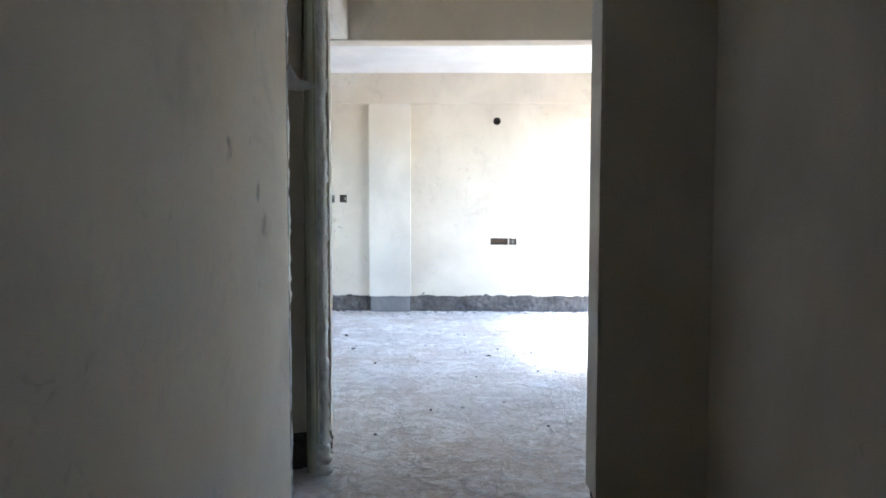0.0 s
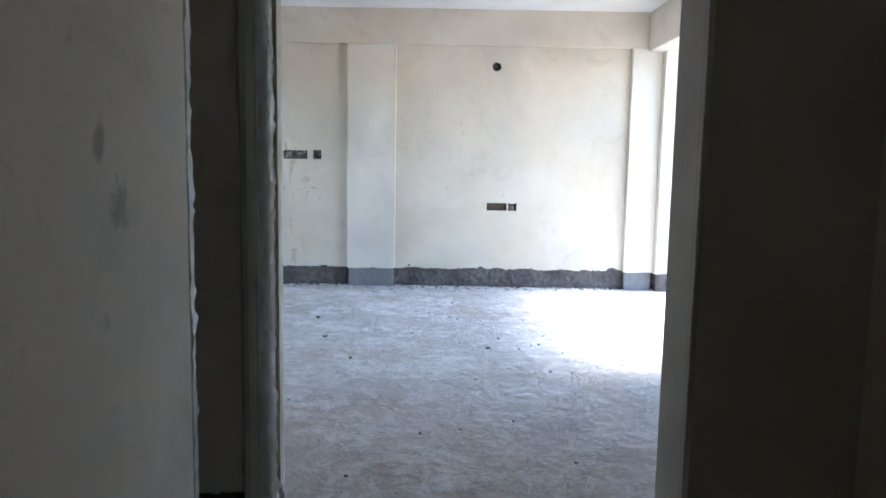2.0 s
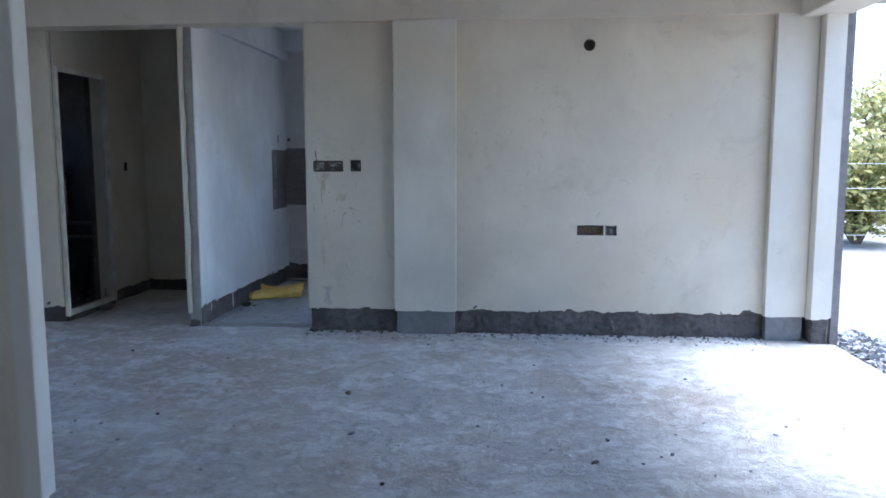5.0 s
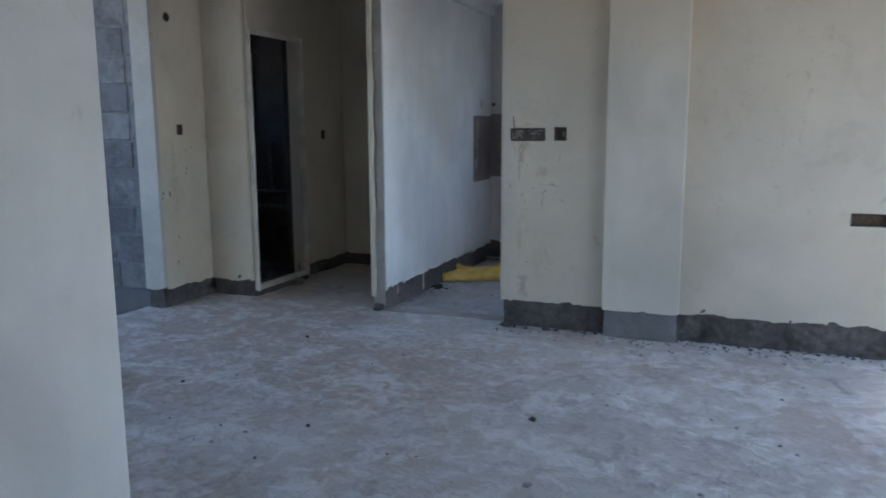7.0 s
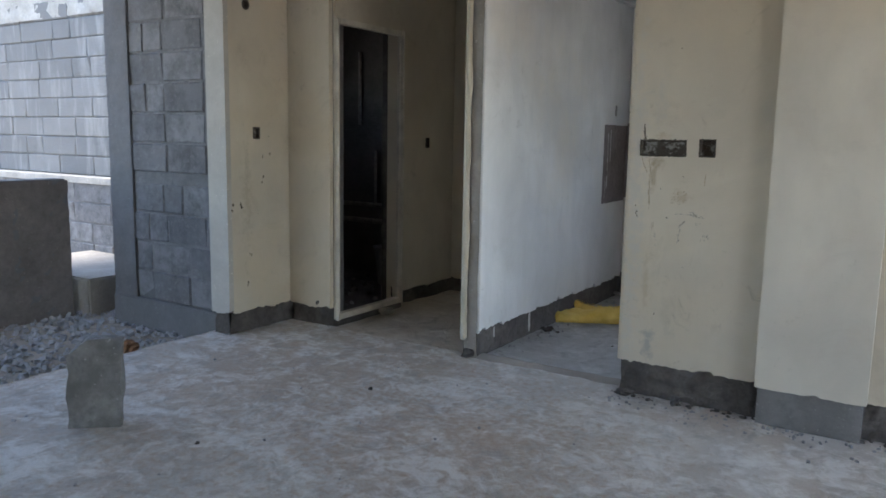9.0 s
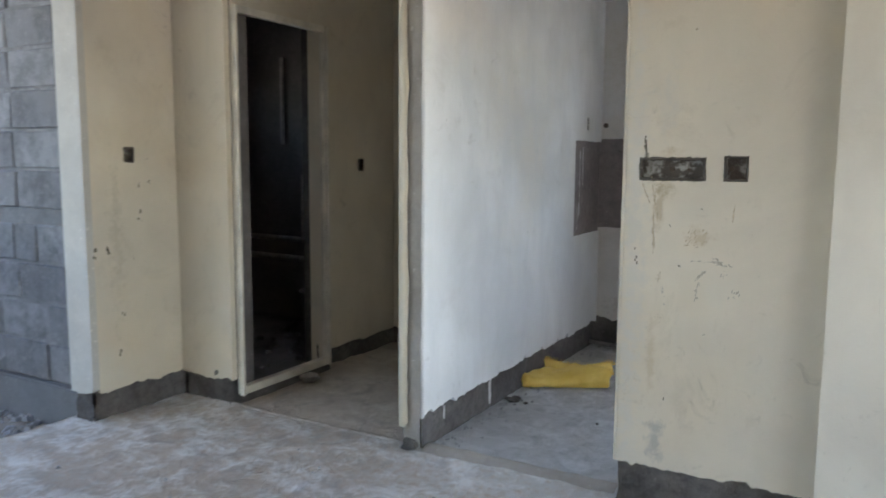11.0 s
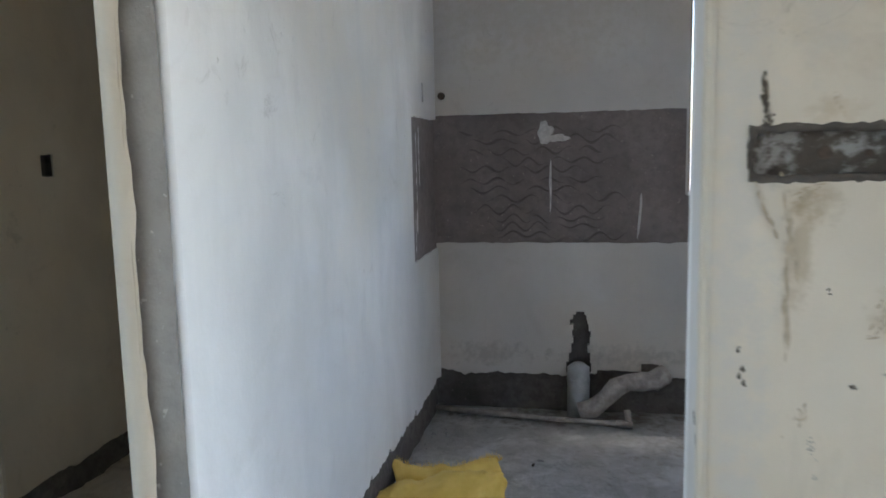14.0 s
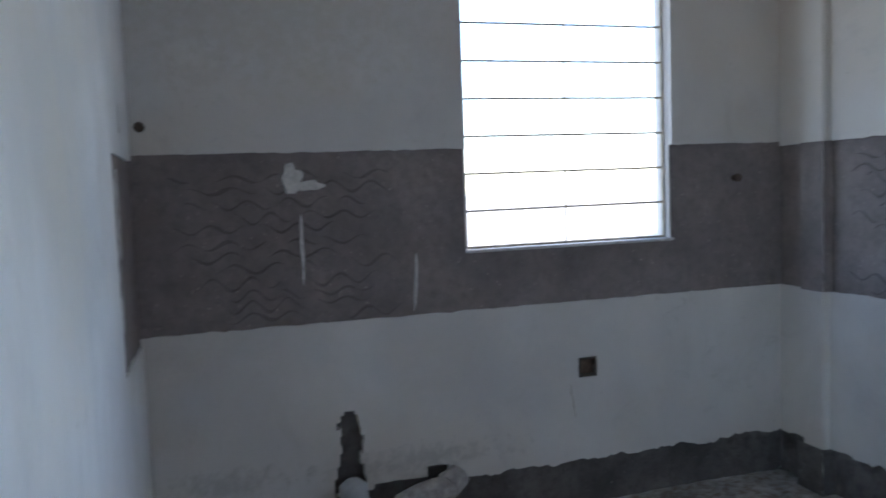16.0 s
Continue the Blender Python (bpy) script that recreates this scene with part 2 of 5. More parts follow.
M_BARK = simple("bark", (0.16, 0.12, 0.09), 0.9, 0, 0.4, 20, 0.6).m
M_POLE = simple("fence_wood", (0.3, 0.27, 0.23), 0.85, 0, 0.3, 20).m
M_WIRE = simple("galvanised_wire", (0.5, 0.5, 0.5), 0.4, 0.9, 0.1, 50).m

m = Mat("yellow_sack", 0.55)
c = m.mix(m.ramp(m.noise(7, 4), 0.4, 0.7), (0.9, 0.66, 0.18), (0.74, 0.49, 0.08))
weave = m.n.new("ShaderNodeTexWave")
weave.inputs["Scale"].default_value = 90
m.l.new(m.pos, weave.inputs["Vector"])
m.color(c)
m.bump(m.math("ADD", weave.outputs["Fac"], m.math("MULTIPLY", m.noise(12, 5), 4)), 0.3, 0.004)
M_SACK = m.m

m = Mat("clear_film", 0.18)
m.b.inputs["Base Color"].default_value = (0.95, 0.96, 0.96, 1)
m.b.inputs["Alpha"].default_value = 0.85
m.bump(m.noise(35, 5, 0.7, m.scaled(1, 1, 0.4), 1.5), 0.9, 0.01)
M_FILM = m.m

m = Mat("leaf", 0.5)
c = m.mix(m.n.new("ShaderNodeNewGeometry").outputs["Random Per Island"], (0.2, 0.22, 0.07), (0.6, 0.52, 0.22))
m.color(c)
tr, ms = m.n.new("ShaderNodeBsdfTranslucent"), m.n.new("ShaderNodeMixShader")
ms.inputs[0].default_value = 0.5
m.l.new(c, tr.inputs["Color"])
m.l.new(m.b.outputs[0], ms.inputs[1])
m.l.new(tr.outputs[0], ms.inputs[2])
m.l.new(ms.outputs[0], m.n["Material Output"].inputs["Surface"])
M_LEAF = m.m


# ---- builders ----
def mesh_object(name, verts, faces, material, smooth=False):
    me = bpy.data.meshes.new(name)
    me.from_pydata(verts, [], faces)
    me.materials.append(material)
    if smooth:
        me.polygons.foreach_set("use_smooth", [True] * len(me.polygons))
    me.update()
    return new(name, me)


def part(name, bm, material, parent, label="", smooth=False):
    me = bpy.data.meshes.new(name)
    bm.to_mesh(me)
    bm.free()
    me.materials.append(material)
    if smooth:
        me.polygons.foreach_set("use_smooth", [True] * len(me.polygons))
    ob = new(name, me)
    if parent:
        ob.parent = parent
    if label:
        ob["label"] = label
    return ob


def wob(a, b, c, scale, amount):
    return amount * noise.noise((a * scale, b * scale, c * scale))


def add_box(bm, x0, x1, y0, y1, z0, z1):
    v = [bm.verts.new((x, y, z)) for x in (x0, x1) for y in (y0, y1) for z in (z0, z1)]
    for f in ((0, 1, 3, 2), (4, 6, 7, 5), (0, 4, 5, 1), (2, 3, 7, 6), (0, 2, 6, 4), (1, 5, 7, 3)):
        bm.faces.new([v[i] for i in f])


def box_bm(x0, x1, y0, y1, z0, z1, bevel=0.0):
    bm = bmesh.new()
    add_box(bm, x0, x1, y0, y1, z0, z1)
    if bevel:
        bmesh.ops.bevel(bm, geom=bm.edges[:], offset=bevel, segments=2, affect="EDGES")
    return bm


def tube_bm(points, radius, sides=12, cap=True):
    """A round bar through the points; radius may be a function of the share of the way."""
    bm = bmesh.new()
    rings, n = [], len(points)
    for i, p in enumerate(points):
        p = Vector(p)
        d = (Vector(points[min(i + 1, n - 1)]) - Vector(points[max(i - 1, 0)])).normalized()
        a = d.orthogonal().normalized() if abs(d.z) > 0.95 else d.cross(Vector((0, 0, 1))).normalized()
        b = d.cross(a)
        r = radius(i / (n - 1)) if callable(radius) else radius
        rings.append([bm.verts.new(p + r * (math.cos(k * math.tau / sides) * a + math.sin(k * math.tau / sides) * b)) for k in range(sides)])
    for q, w in zip(rings, rings[1:]):
        for k in range(sides):
            bm.faces.new((q[k], q[(k + 1) % sides], w[(k + 1) % sides], w[k]))
    if cap:
        bm.faces.new(rings[0][::-1])
        bm.faces.new(rings[-1])
    bmesh.ops.recalc_face_normals(bm, faces=bm.faces)
    return bm


def side_map(side, plane):
    """Maps (along, outward, up) on a wall's face to the world."""
    if side == "-y":
        return lambda u, d, z: (u, plane - d, z)
    if side == "+y":
        return lambda u, d, z: (u, plane + d, z)
    if side == "+x":
        return lambda u, d, z: (plane + d, u, z)
    return lambda u, d, z: (plane - d, u, z)


def coat(name, side, plane, u0, u1, z0, z1, material, parent, thick=0.04, holes=(), rag=0.0, label="", step=0.018, edge=0.005):
    """A layer of plaster on a wall's face, with a ragged lower edge and cut-outs (u0, u1, z0, z1)."""
    to = side_map(side, plane)
    verts, faces, cache = [], [], {}

    def vert(u, d, z):
        key = (round(u, 5), round(d, 5), round(z, 5))
        if key not in cache:
            cache[key] = len(verts)
            verts.append(to(u, d, z))
        return cache[key]

    cuts = sorted({u0, u1, *[min(max(h[i], u0), u1) for h in holes for i in (0, 1)]})
    seed = plane * 3.7 + (5 if "x" in side else 0)

    def height(u, z):
        if z >= z1 - 1e-6:
            return z1
        if z <= z0 + 1e-6:
            if not rag:
                return z0
            jag = wob(u, seed, 0, 5, rag) + wob(u, seed, 3, 19, rag * 0.55) + wob(u, seed, 7, 48, rag * 0.6) + max(0, wob(u, seed, 9, 11, rag * 3.4) - rag * 0.9)
            return z + jag
        return z + wob(u, z, seed, 22, edge) + wob(u, z, seed, 70, edge * 0.7)

    for a, b in zip(cuts, cuts[1:]):
        if b - a < 1e-5:
            continue
        mid = 0.5 * (a + b)
        gaps = sorted((h[2], h[3]) for h in holes if h[0] <= mid <= h[1])
        solid, low = [], z0
        for g0, g1 in gaps:
            if g0 > low:
                solid.append((low, g0))
            low = max(low, g1)
        if low < z1:
            solid.append((low, z1))
        n = max(1, math.ceil((b - a) / step))
        us = [a + (b - a) * i / n for i in range(n + 1)]
        for s0, s1 in solid:
            zs = [s0, s1]
            for p, q in zip(us, us[1:]):
                pz, qz = [height(p, v) for v in zs], [height(q, v) for v in zs]
                f = [vert(p, 0, pz[0]), vert(q, 0, qz[0]), vert(q, 0, qz[1]), vert(p, 0, pz[1])]
                k = [vert(p, -thick, pz[0]), vert(q, -thick, qz[0]), vert(q, -thick, qz[1]), vert(p, -thick, pz[1])]
                faces += [f, (f[0], k[0], k[1], f[1]), (f[3], f[2], k[2], k[3])]
                if p == us[0]:
                    faces.append((f[0], f[3], k[3], k[0]))
                if q == us[-1]:
                    faces.append((f[1], k[1], k[2], f[2]))
    ob = mesh_object(name, verts, faces, material)
    if parent:
        ob.parent = parent
    if label:
        ob["label"] = label
    return ob


def rough_sheet(name, side, plane, u0, u1, z0, z1, material, parent, amount=0.008, step=0.02, extra=None, holes=()):
    """A rough, uneven sheet of raw cement."""
    to = side_map(side, plane)
    nu, nz = max(2, round((u1 - u0) / step)), max(2, round((z1 - z0) / step))
    verts, faces = [], []
    for j in range(nz + 1):
        for i in range(nu + 1):
            u, z = u0 + (u1 - u0) * i / nu, z0 + (z1 - z0) * j / nz
            d = wob(u, z, plane, 9, amount) + wob(u, z, plane, 31, amount * 0.8)
            if extra:
                d += extra(u, z)
            verts.append(to(u, d, z))
    for j in range(nz):
        for i in range(nu):
            uc, zc = u0 + (u1 - u0) * (i + 0.5) / nu, z0 + (z1 - z0) * (j + 0.5) / nz
            if any(h[0] < uc < h[1] and h[2] < zc < h[3] for h in holes):
                continue
            a = j * (nu + 1) + i
            faces.append((a, a + 1, a + nu + 2, a + nu + 1))
    ob = mesh_object(name, verts, faces, material, True)
    if parent:
        ob.parent = parent
    return ob


def wall(name, x0, x1, y0, y1, z0, z1, sides, label, core=None, skirt=0.19, rag=0.018):
    """A wall: a cement core, plaster on the sides given as side: (material, holes), raw cement at its foot."""
    T = 0.04
    cx0, cx1 = x0 + (T if "-x" in sides else 0), x1 - (T if "+x" in sides else 0)
    cy0, cy1 = y0 + (T if "-y" in sides else 0), y1 - (T if "+y" in sides else 0)
    ob = part(name, box_bm(cx0, cx1, cy0, cy1, z0, z1), core or M_CEMENT, None)
    tagged(ob, label, "wall", "", "structure")
    for side, (material, holes) in sides.items():
        if "y" in side:
            u0, u1 = x0, x1
            plane = y0 if side == "-y" else y1
        else:
            u0, u1 = y0 + (T if "-y" in sides else 0), y1 - (T if "+y" in sides else 0)
            plane = x0 if side == "-x" else x1
        coat("plaster", side, plane, u0, u1, z0 + skirt, z1, material, ob, T, holes, rag if skirt else 0)
        if skirt:
            back = plane + 0.018 * (1 if side[0] == "-" else -1)
            e = 0.018
            rough_sheet("cement_skirting", side, back, u0 + (e if "y" in side else -0.02), u1 - (e if "y" in side else -0.02), z0 - 0.01, z0 + skirt + 0.05, M_CEMENT, ob, 0.022, 0.016)
    return ob


# ---- structure: floors and ground ----
def floor_grid(name, x0, x1, y0, y1, z, material, step=0.035, amount=0.006):
    nx, ny = round((x1 - x0) / step), round((y1 - y0) / step)
    verts, faces = [], []
    for j in range(ny + 1):
        for i in range(nx + 1):
            x, y = x0 + (x1 - x0) * i / nx, y0 + (y1 - y0) * j / ny
            verts.append((x, y, z + wob(x, y, 0, 2.1, amount) + wob(x, y, 4, 8.0, amount * 0.6) + wob(x, y, 8, 19.0, amount * 0.4)))
    for j in range(ny):
        for i in range(nx):
            a = j * (nx + 1) + i
            faces.append((a, a + 1, a + nx + 2, a + nx + 1))
    top = len(verts)
    verts += [(x0, y0, z - 0.2), (x1, y0, z - 0.2), (x1, y1, z - 0.2), (x0, y1, z - 0.2)]
    c = (0, nx, (nx + 1) * (ny + 1) - 1, (nx + 1) * ny)
    rows = ([*range(nx + 1)], [nx + j * (nx + 1) for j in range(ny + 1)], [(nx + 1) * ny + i for i in range(nx, -1, -1)], [j * (nx + 1) for j in range(ny, -1, -1)])
    for k, row in enumerate(rows):
        faces.append((top + (k + 1) % 4, *row[::-1], top + k)[::-1])
    return mesh_object(name, verts, faces, material, True)


FLOOR_LIP = 2.81
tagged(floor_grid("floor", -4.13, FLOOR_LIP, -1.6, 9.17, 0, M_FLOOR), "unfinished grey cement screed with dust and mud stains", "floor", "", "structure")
tagged(floor_grid("kitchen_floor", -2.4, 0.6, 9.17, 11.9, -0.006, M_KFLOOR), "bare bluish grey cement kitchen floor", "floor", "", "structure")
tagged(floor_grid("corridor_floor", -3.66, -2.4, 9.17, 11.0, -0.004, M_CFLOOR), "bare brownish cement corridor floor", "floor", "", "structure")
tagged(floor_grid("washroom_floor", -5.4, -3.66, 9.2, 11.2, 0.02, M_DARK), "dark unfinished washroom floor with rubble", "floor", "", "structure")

GROUND = -0.13
bm = bmesh.new()
n = 60
xs = [math.copysign(abs(i / n) ** 3, i) * 400 for i in range(-n, n + 1)]
grid = [[bm.verts.new((x, y + 6, GROUND - 0.02 + (wob(x, y, 0, 0.8, 0.03) if abs(x) + abs(y) < 40 else 0))) for x in xs] for y in xs]
for j in range(2 * n):
    for i in range(2 * n):
        bm.faces.new((grid[j][i], grid[j][i + 1], grid[j + 1][i + 1], grid[j + 1][i]))
tagged(part("ground", bm, M_EARTH, None), "dry pale earth around the house", "ground", "", "structure")

# ---- structure: ceiling and beams ----
CEIL = 2.835
bm = box_bm(-5.6, 2.95, -1.8, 12.05, CEIL, CEIL + 0.16)
for x, y in ((0.95, 7.3), (-0.72, 7.3)):
    r = bmesh.ops.create_cone(bm, cap_ends=True, segments=20, radius1=0.045, radius2=0.045, depth=0.02, matrix=Matrix.Translation((x, y, CEIL)))
tagged(part("ceiling", bm, M_CEIL, None), "white painted concrete ceiling slab", "ceiling", "", "structure")


def beam(name, x0, x1, y0, y1, z0, label, material=M_WHITE, z1=CEIL + 0.01):
    return tagged(part(name, box_bm(x0, x1, y0, y1, z0, z1, 0.006), material, None), label, "beam", "", "structure")


beam("beam_north", -4.1, 2.6, 8.96, 9.19, 2.482, "plastered ceiling beam above the recessed wall panels", M_CREAM)
beam("beam_east", 2.47, 2.8, 3.345, 8.955, 2.45, "white plastered beam above the wide opening")
beam("beam_cross", -1.47, 2.465, 5.5, 5.71, 2.5, "plastered downstand beam across the room", M_CREAM)
beam("beam_foyer", -0.53, -0.32, 3.73, 5.495, 2.505, "white plastered downstand beam in the entrance")
beam("beam_partition", -2.42, -2.2, 9.195, 11.645, 2.525, "plastered beam on top of the kitchen partition", M_KITCHEN)
beam("beam_kitchen", -2.205, 0.5, 11.445, 11.645, 2.62, "plastered beam above the kitchen window", M_KITCHEN)
# Out of view, added only to block the sun at the kitchen's east doorway.
tagged(part("added_shade_slab", box_bm(0.75, 2.2, 9.25, 11.2, 2.7, 2.8), M_CONCRETE, None), "unseen concrete slab added to keep sun out of the kitchen doorway", "slab", "", "structure")
beam("beam_porch", 2.96, 7.5, 9.2, 9.42, 2.62, "weathered raw concrete porch beam outside", M_CONCRETE, 2.95)

# ---- structure: walls ----
NORTH_HOLES = [(0.872, 1.075, 0.812, 0.884), (1.09, 1.181, 0.808, 0.886), (0.902, 0.978, 2.258, 2.302), (0.91, 0.97, 2.247, 2.313), (0.922, 0.958, 2.24, 2.32)]
END_HOLES = [(-1.245, -1.008, 1.316, 1.393), (-0.939, -0.861, 1.316, 1.4), (-1.25, -1.235, 1.33, 1.37)]
# The -x end takes the greyer kitchen plaster, its shade put in as colour.
north = wall("wall_north", -1.312, 2.615, 9.03, 9.2, 0, 2.482, {"-y": (M_CREAM, NORTH_HOLES + END_HOLES), "+y": (M_KITCHEN, []), "-x": (M_KBACK, [])}, "cream plastered wall with recessed panels and cut-out sockets")


def pilaster(x0, x1, y0, y1, label, material=M_WHITE):
    ob = part("wall_pilaster", box_bm(x0 + 0.014, x1 - 0.014, y0 + 0.016, y1 + 0.02, 0, 2.48), M_SKIM, None)
    tagged(ob, label, "pilaster", "", "structure")
    coat("plaster", "-y", y0, x0, x1, 0.19, 2.48, material, ob, y1 - y0 - 0.003, (), 0.006)


pilaster(-0.58, -0.088, 8.96, 9.03, "white plastered pilaster between two wall panels")
pilaster(2.315, 2.615, 8.955, 9.03, "white plastered corner pilaster beside the opening")

wall("wall_east_return", 2.62, 2.765, 8.85, 9.2, 0, 2.45, {"-y": (M_WHITE, []), "-x": (M_WHITE, [])}, "white plastered jamb of the wide opening", M_CONCRETE)
edge = part("wall_east_edge", box_bm(2.768, 2.825, 8.858, 9.2, -0.15, 2.62), M_DARK, None)
tagged(edge, "rough unplastered block edge of the jamb", "wall", "", "structure")
wall("wall_east", 2.58, 2.8, 3.345, 6.1, 0, 2.45, {"-x": (M_WHITE, []), "+y": (M_WHITE, [])}, "white plastered wall of the living room")
wall("wall_south", 1.585, 2.8, 3.09, 3.34, 0, CEIL, {"+y": (M_WHITE, [])}, "plastered wall behind the living room corner")
wall("wall_hall_stub", 1.065, 1.58, 3.09, 3.34, 0, CEIL, {"-x": (M_WHITE, []), "-y": (M_SHADEHALL, []), "+y": (M_WHITE, [])}, "dim plastered wall stub at the end of the hall", skirt=0.06)
wall("wall_hall_east", 1.53, 1.7, -1.6, 3.085, 0, CEIL, {"-x": (M_SHADEHALL, [])}, "dim beige plastered hall wall", skirt=0.06)
wall("wall_hall_west", -0.335, -0.16, -1.6, 2.765, 0, CEIL, {"+x": (M_HALL, []), "-x": (M_HALL, [])}, "smudged beige plastered hall wall")
wall("wall_hall_back", -0.335, 1.7, -1.78, -1.61, 0, CEIL, {"+y": (M_HALL, [])}, "plain plastered wall closing the hall")
wall("wall_door_head", -0.335, -0.16, 2.77, 3.645, 2.5, CEIL, {"+x": (M_WHITE, []), "-x": (M_HALL, [])}, "plastered wall above the side doorway", skirt=0)
wall("wall_foyer_stub", -0.27, -0.153, 3.65, 3.72, 0, CEIL, {"+x": (M_FOYERLIT, []), "-y": (M_HALL, [])}, "white plastered wall end beside the side doorway")
wall("wall_foyer_south", -1.3, -0.275, 3.62, 3.72, 0, CEIL, {"+y": (M_FOYERLIT, []), "-y": (M_HALL, [])}, "white plastered wall of the entrance")
wall("wall_foyer_west", -1.47, -1.307, 3.62, 5.5, 0, 2.5, {"+x": (M_FOYERLIT, []), "+y": (M_FOYERLIT, [])}, "white plastered wall end facing the living room")
wall("wall_living_south", -4.13, -1.475, 5.3, 5.5, 0, CEIL, {"+y": (M_WHITE, [])}, "cream plastered wall of the living room")
wall("wall_room_back", -2.2, -0.34, 0.6, 0.78, 0, CEIL, {"+y": (M_HALL, [])}, "dim wall of the side room")
wall("wall_room_west", -2.38, -2.205, 0.6, 3.63, 0, CEIL, {"+x": (M_HALL, [])}, "dim wall of the side room")
wall("wall_room_north", -2.38, -1.48, 3.62, 3.72, 0, CEIL, {"-y": (M_HALL, [])}, "dim wall of the side room")

A_HOLES = [(8.81, 8.87, 1.36, 1.435), (8.735, 8.79, 2.23, 2.28), (8.745, 8.78, 2.222, 2.288)]
wall("wall_west", -4.12, -3.935, 8.565, 9.36, 0, 2.482, {"+x": (M_CREAM, A_HOLES), "-y": (M_GREYPLASTER, [])}, "cream plastered wall end spattered with mud", skirt=0.145)
wall("wall_corridor_front", -3.93, -3.535, 9.15, 9.215, 0, 2.482, {"-y": (M_CREAM, [])}, "cream plastered wall beside the washroom door", skirt=0.135)
beam("beam_west", -4.12, -3.94, 5.505, 8.56, 2.45, "plastered beam above the west opening", M_CREAM)
tagged(part("wall_door_top", box_bm(-3.66, -3.515, 9.196, 10.0, 2.199, CEIL), M_CREAM, None), "cream plaster above the washroom door", "wall", "", "structure")
wall("wall_corridor_west", -3.72, -3.575, 10.0, 10.85, 0, CEIL, {"+x": (M_CREAM, [(10.41, 10.48, 1.3, 1.385)])}, "cream plastered corridor wall with a cut-out switch box", skirt=0.115)
wall("wall_corridor_end", -3.72, -2.43, 10.855, 11.0, 0, CEIL, {"-y": (M_CREAM, [])}, "dim cream plastered corridor end wall", skirt=0.115)
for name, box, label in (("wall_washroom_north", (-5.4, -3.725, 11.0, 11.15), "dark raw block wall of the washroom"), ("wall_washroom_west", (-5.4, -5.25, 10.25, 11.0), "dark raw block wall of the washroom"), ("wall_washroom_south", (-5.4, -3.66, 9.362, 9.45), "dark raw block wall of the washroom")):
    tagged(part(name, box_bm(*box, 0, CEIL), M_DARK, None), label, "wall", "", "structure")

# The gap between these two is an unseen opening, added to light the washroom.
tagged(part("wall_under_added_vent", box_bm(-5.4, -5.25, 9.45, 10.245, 0, 1.75), M_DARK, None), "dark raw block wall under an unseen opening added for light", "wall", "", "structure")
tagged(part("beam_washroom", box_bm(-5.4, -5.25, 9.45, 10.245, 2.15, CEIL), M_DARK, None), "raw lintel above an unseen opening added for light", "beam", "", "structure")

# partition with a raw cement end between two plaster edges
P = part("wall_partition", box_bm(-2.358, -2.288, 9.122, 11.665, 0, 2.53), M_CEMENT_LIGHT, None)
tagged(P, "thin partition with pale blue-white plaster and a raw cement end", "wall", "", "structure")
PATCH = (11.115, 11.665, 0.86, 1.52)
coat("plaster", "+x", -2.26, 9.125, 11.665, 0.17, 2.53, M_KITCHEN, P, 0.03, [PATCH, (11.345, 11.38, 1.595, 1.685)], 0.026)
coat("plaster", "-x", -2.375, 9.085, 10.855, 0.115, 2.53, M_CREAM, P, 0.038, (), 0.012, step=0.02)
rough_sheet("cement_skirting", "+x", -2.278, 9.13, 11.645, -0.01, 0.24, M_CEMENT, P)
rough_sheet("cement_skirting", "-x", -2.362, 9.1, 10.85, -0.01, 0.2, M_CEMENT, P)
rough_sheet("cement_patch", "+x", -2.271, 11.09, 11.665, 0.82, 1.56, M_BAND, P, 0.004, 0.012)
rough_sheet("cement_end", "-y", 9.102, -2.36, -2.265, 0, 2.5, M_CEMENT_LIGHT, P, 0.006)

# kitchen back wall with its window and the bare band for tiles
WX0, WX1, WZ0, WZ1 = -1.01, -0.058, 1.129, 2.5
BAND = (-2.27, 0.6, 0.886, 1.542)
chase = [(-1.598, -1.47, 0.2, 0.262), (-1.585, -1.476, 0.255, 0.315), (-1.572, -1.49, 0.31, 0.36), (-1.562, -1.478, 0.355, 0.4), (-1.568, -1.472, 0.395, 0.43), (-1.562, -1.484, 0.425, 0.465), (-1.58, -1.49, 0.46, 0.49), (-1.563, -1.495, 0.485, 0.515), (-1.548, -1.506, 0.51, 0.532), (-1.44, -1.17, 0.19, 0.225), (-1.22, -1.13, 0.2, 0.265)]
KH = [BAND, (WX0, WX1, WZ0, WZ1), (-0.53, -0.45, 0.56, 0.638), (-2.235, -2.215, 1.625, 1.655), *chase]
K = part("wall_kitchen_back", bmesh.new(), M_CEMENT, None)
tagged(K, "kitchen wall with grey plaster and a dark bare band for tiles", "wall", "", "structure")
for x0, x1, z0, z1 in ((-2.45, WX0, 0, CEIL), (WX1, 0.75, 0, CEIL), (WX0, WX1, 0, WZ0), (WX0, WX1, WZ1, CEIL)):
    part("core", box_bm(x0, x1, 11.705, 11.785, z0, z1), M_CEMENT, K)
coat("plaster", "-y", 11.665, -2.27, 0.51, 0.195, CEIL, M_KBACK, K, 0.04, KH, 0.022, "", 0.02, 0.005)
rough_sheet("cement_skirting", "-y", 11.687, -2.28, 0.52, -0.02, 0.25, M_CEMENT, K, 0.01)


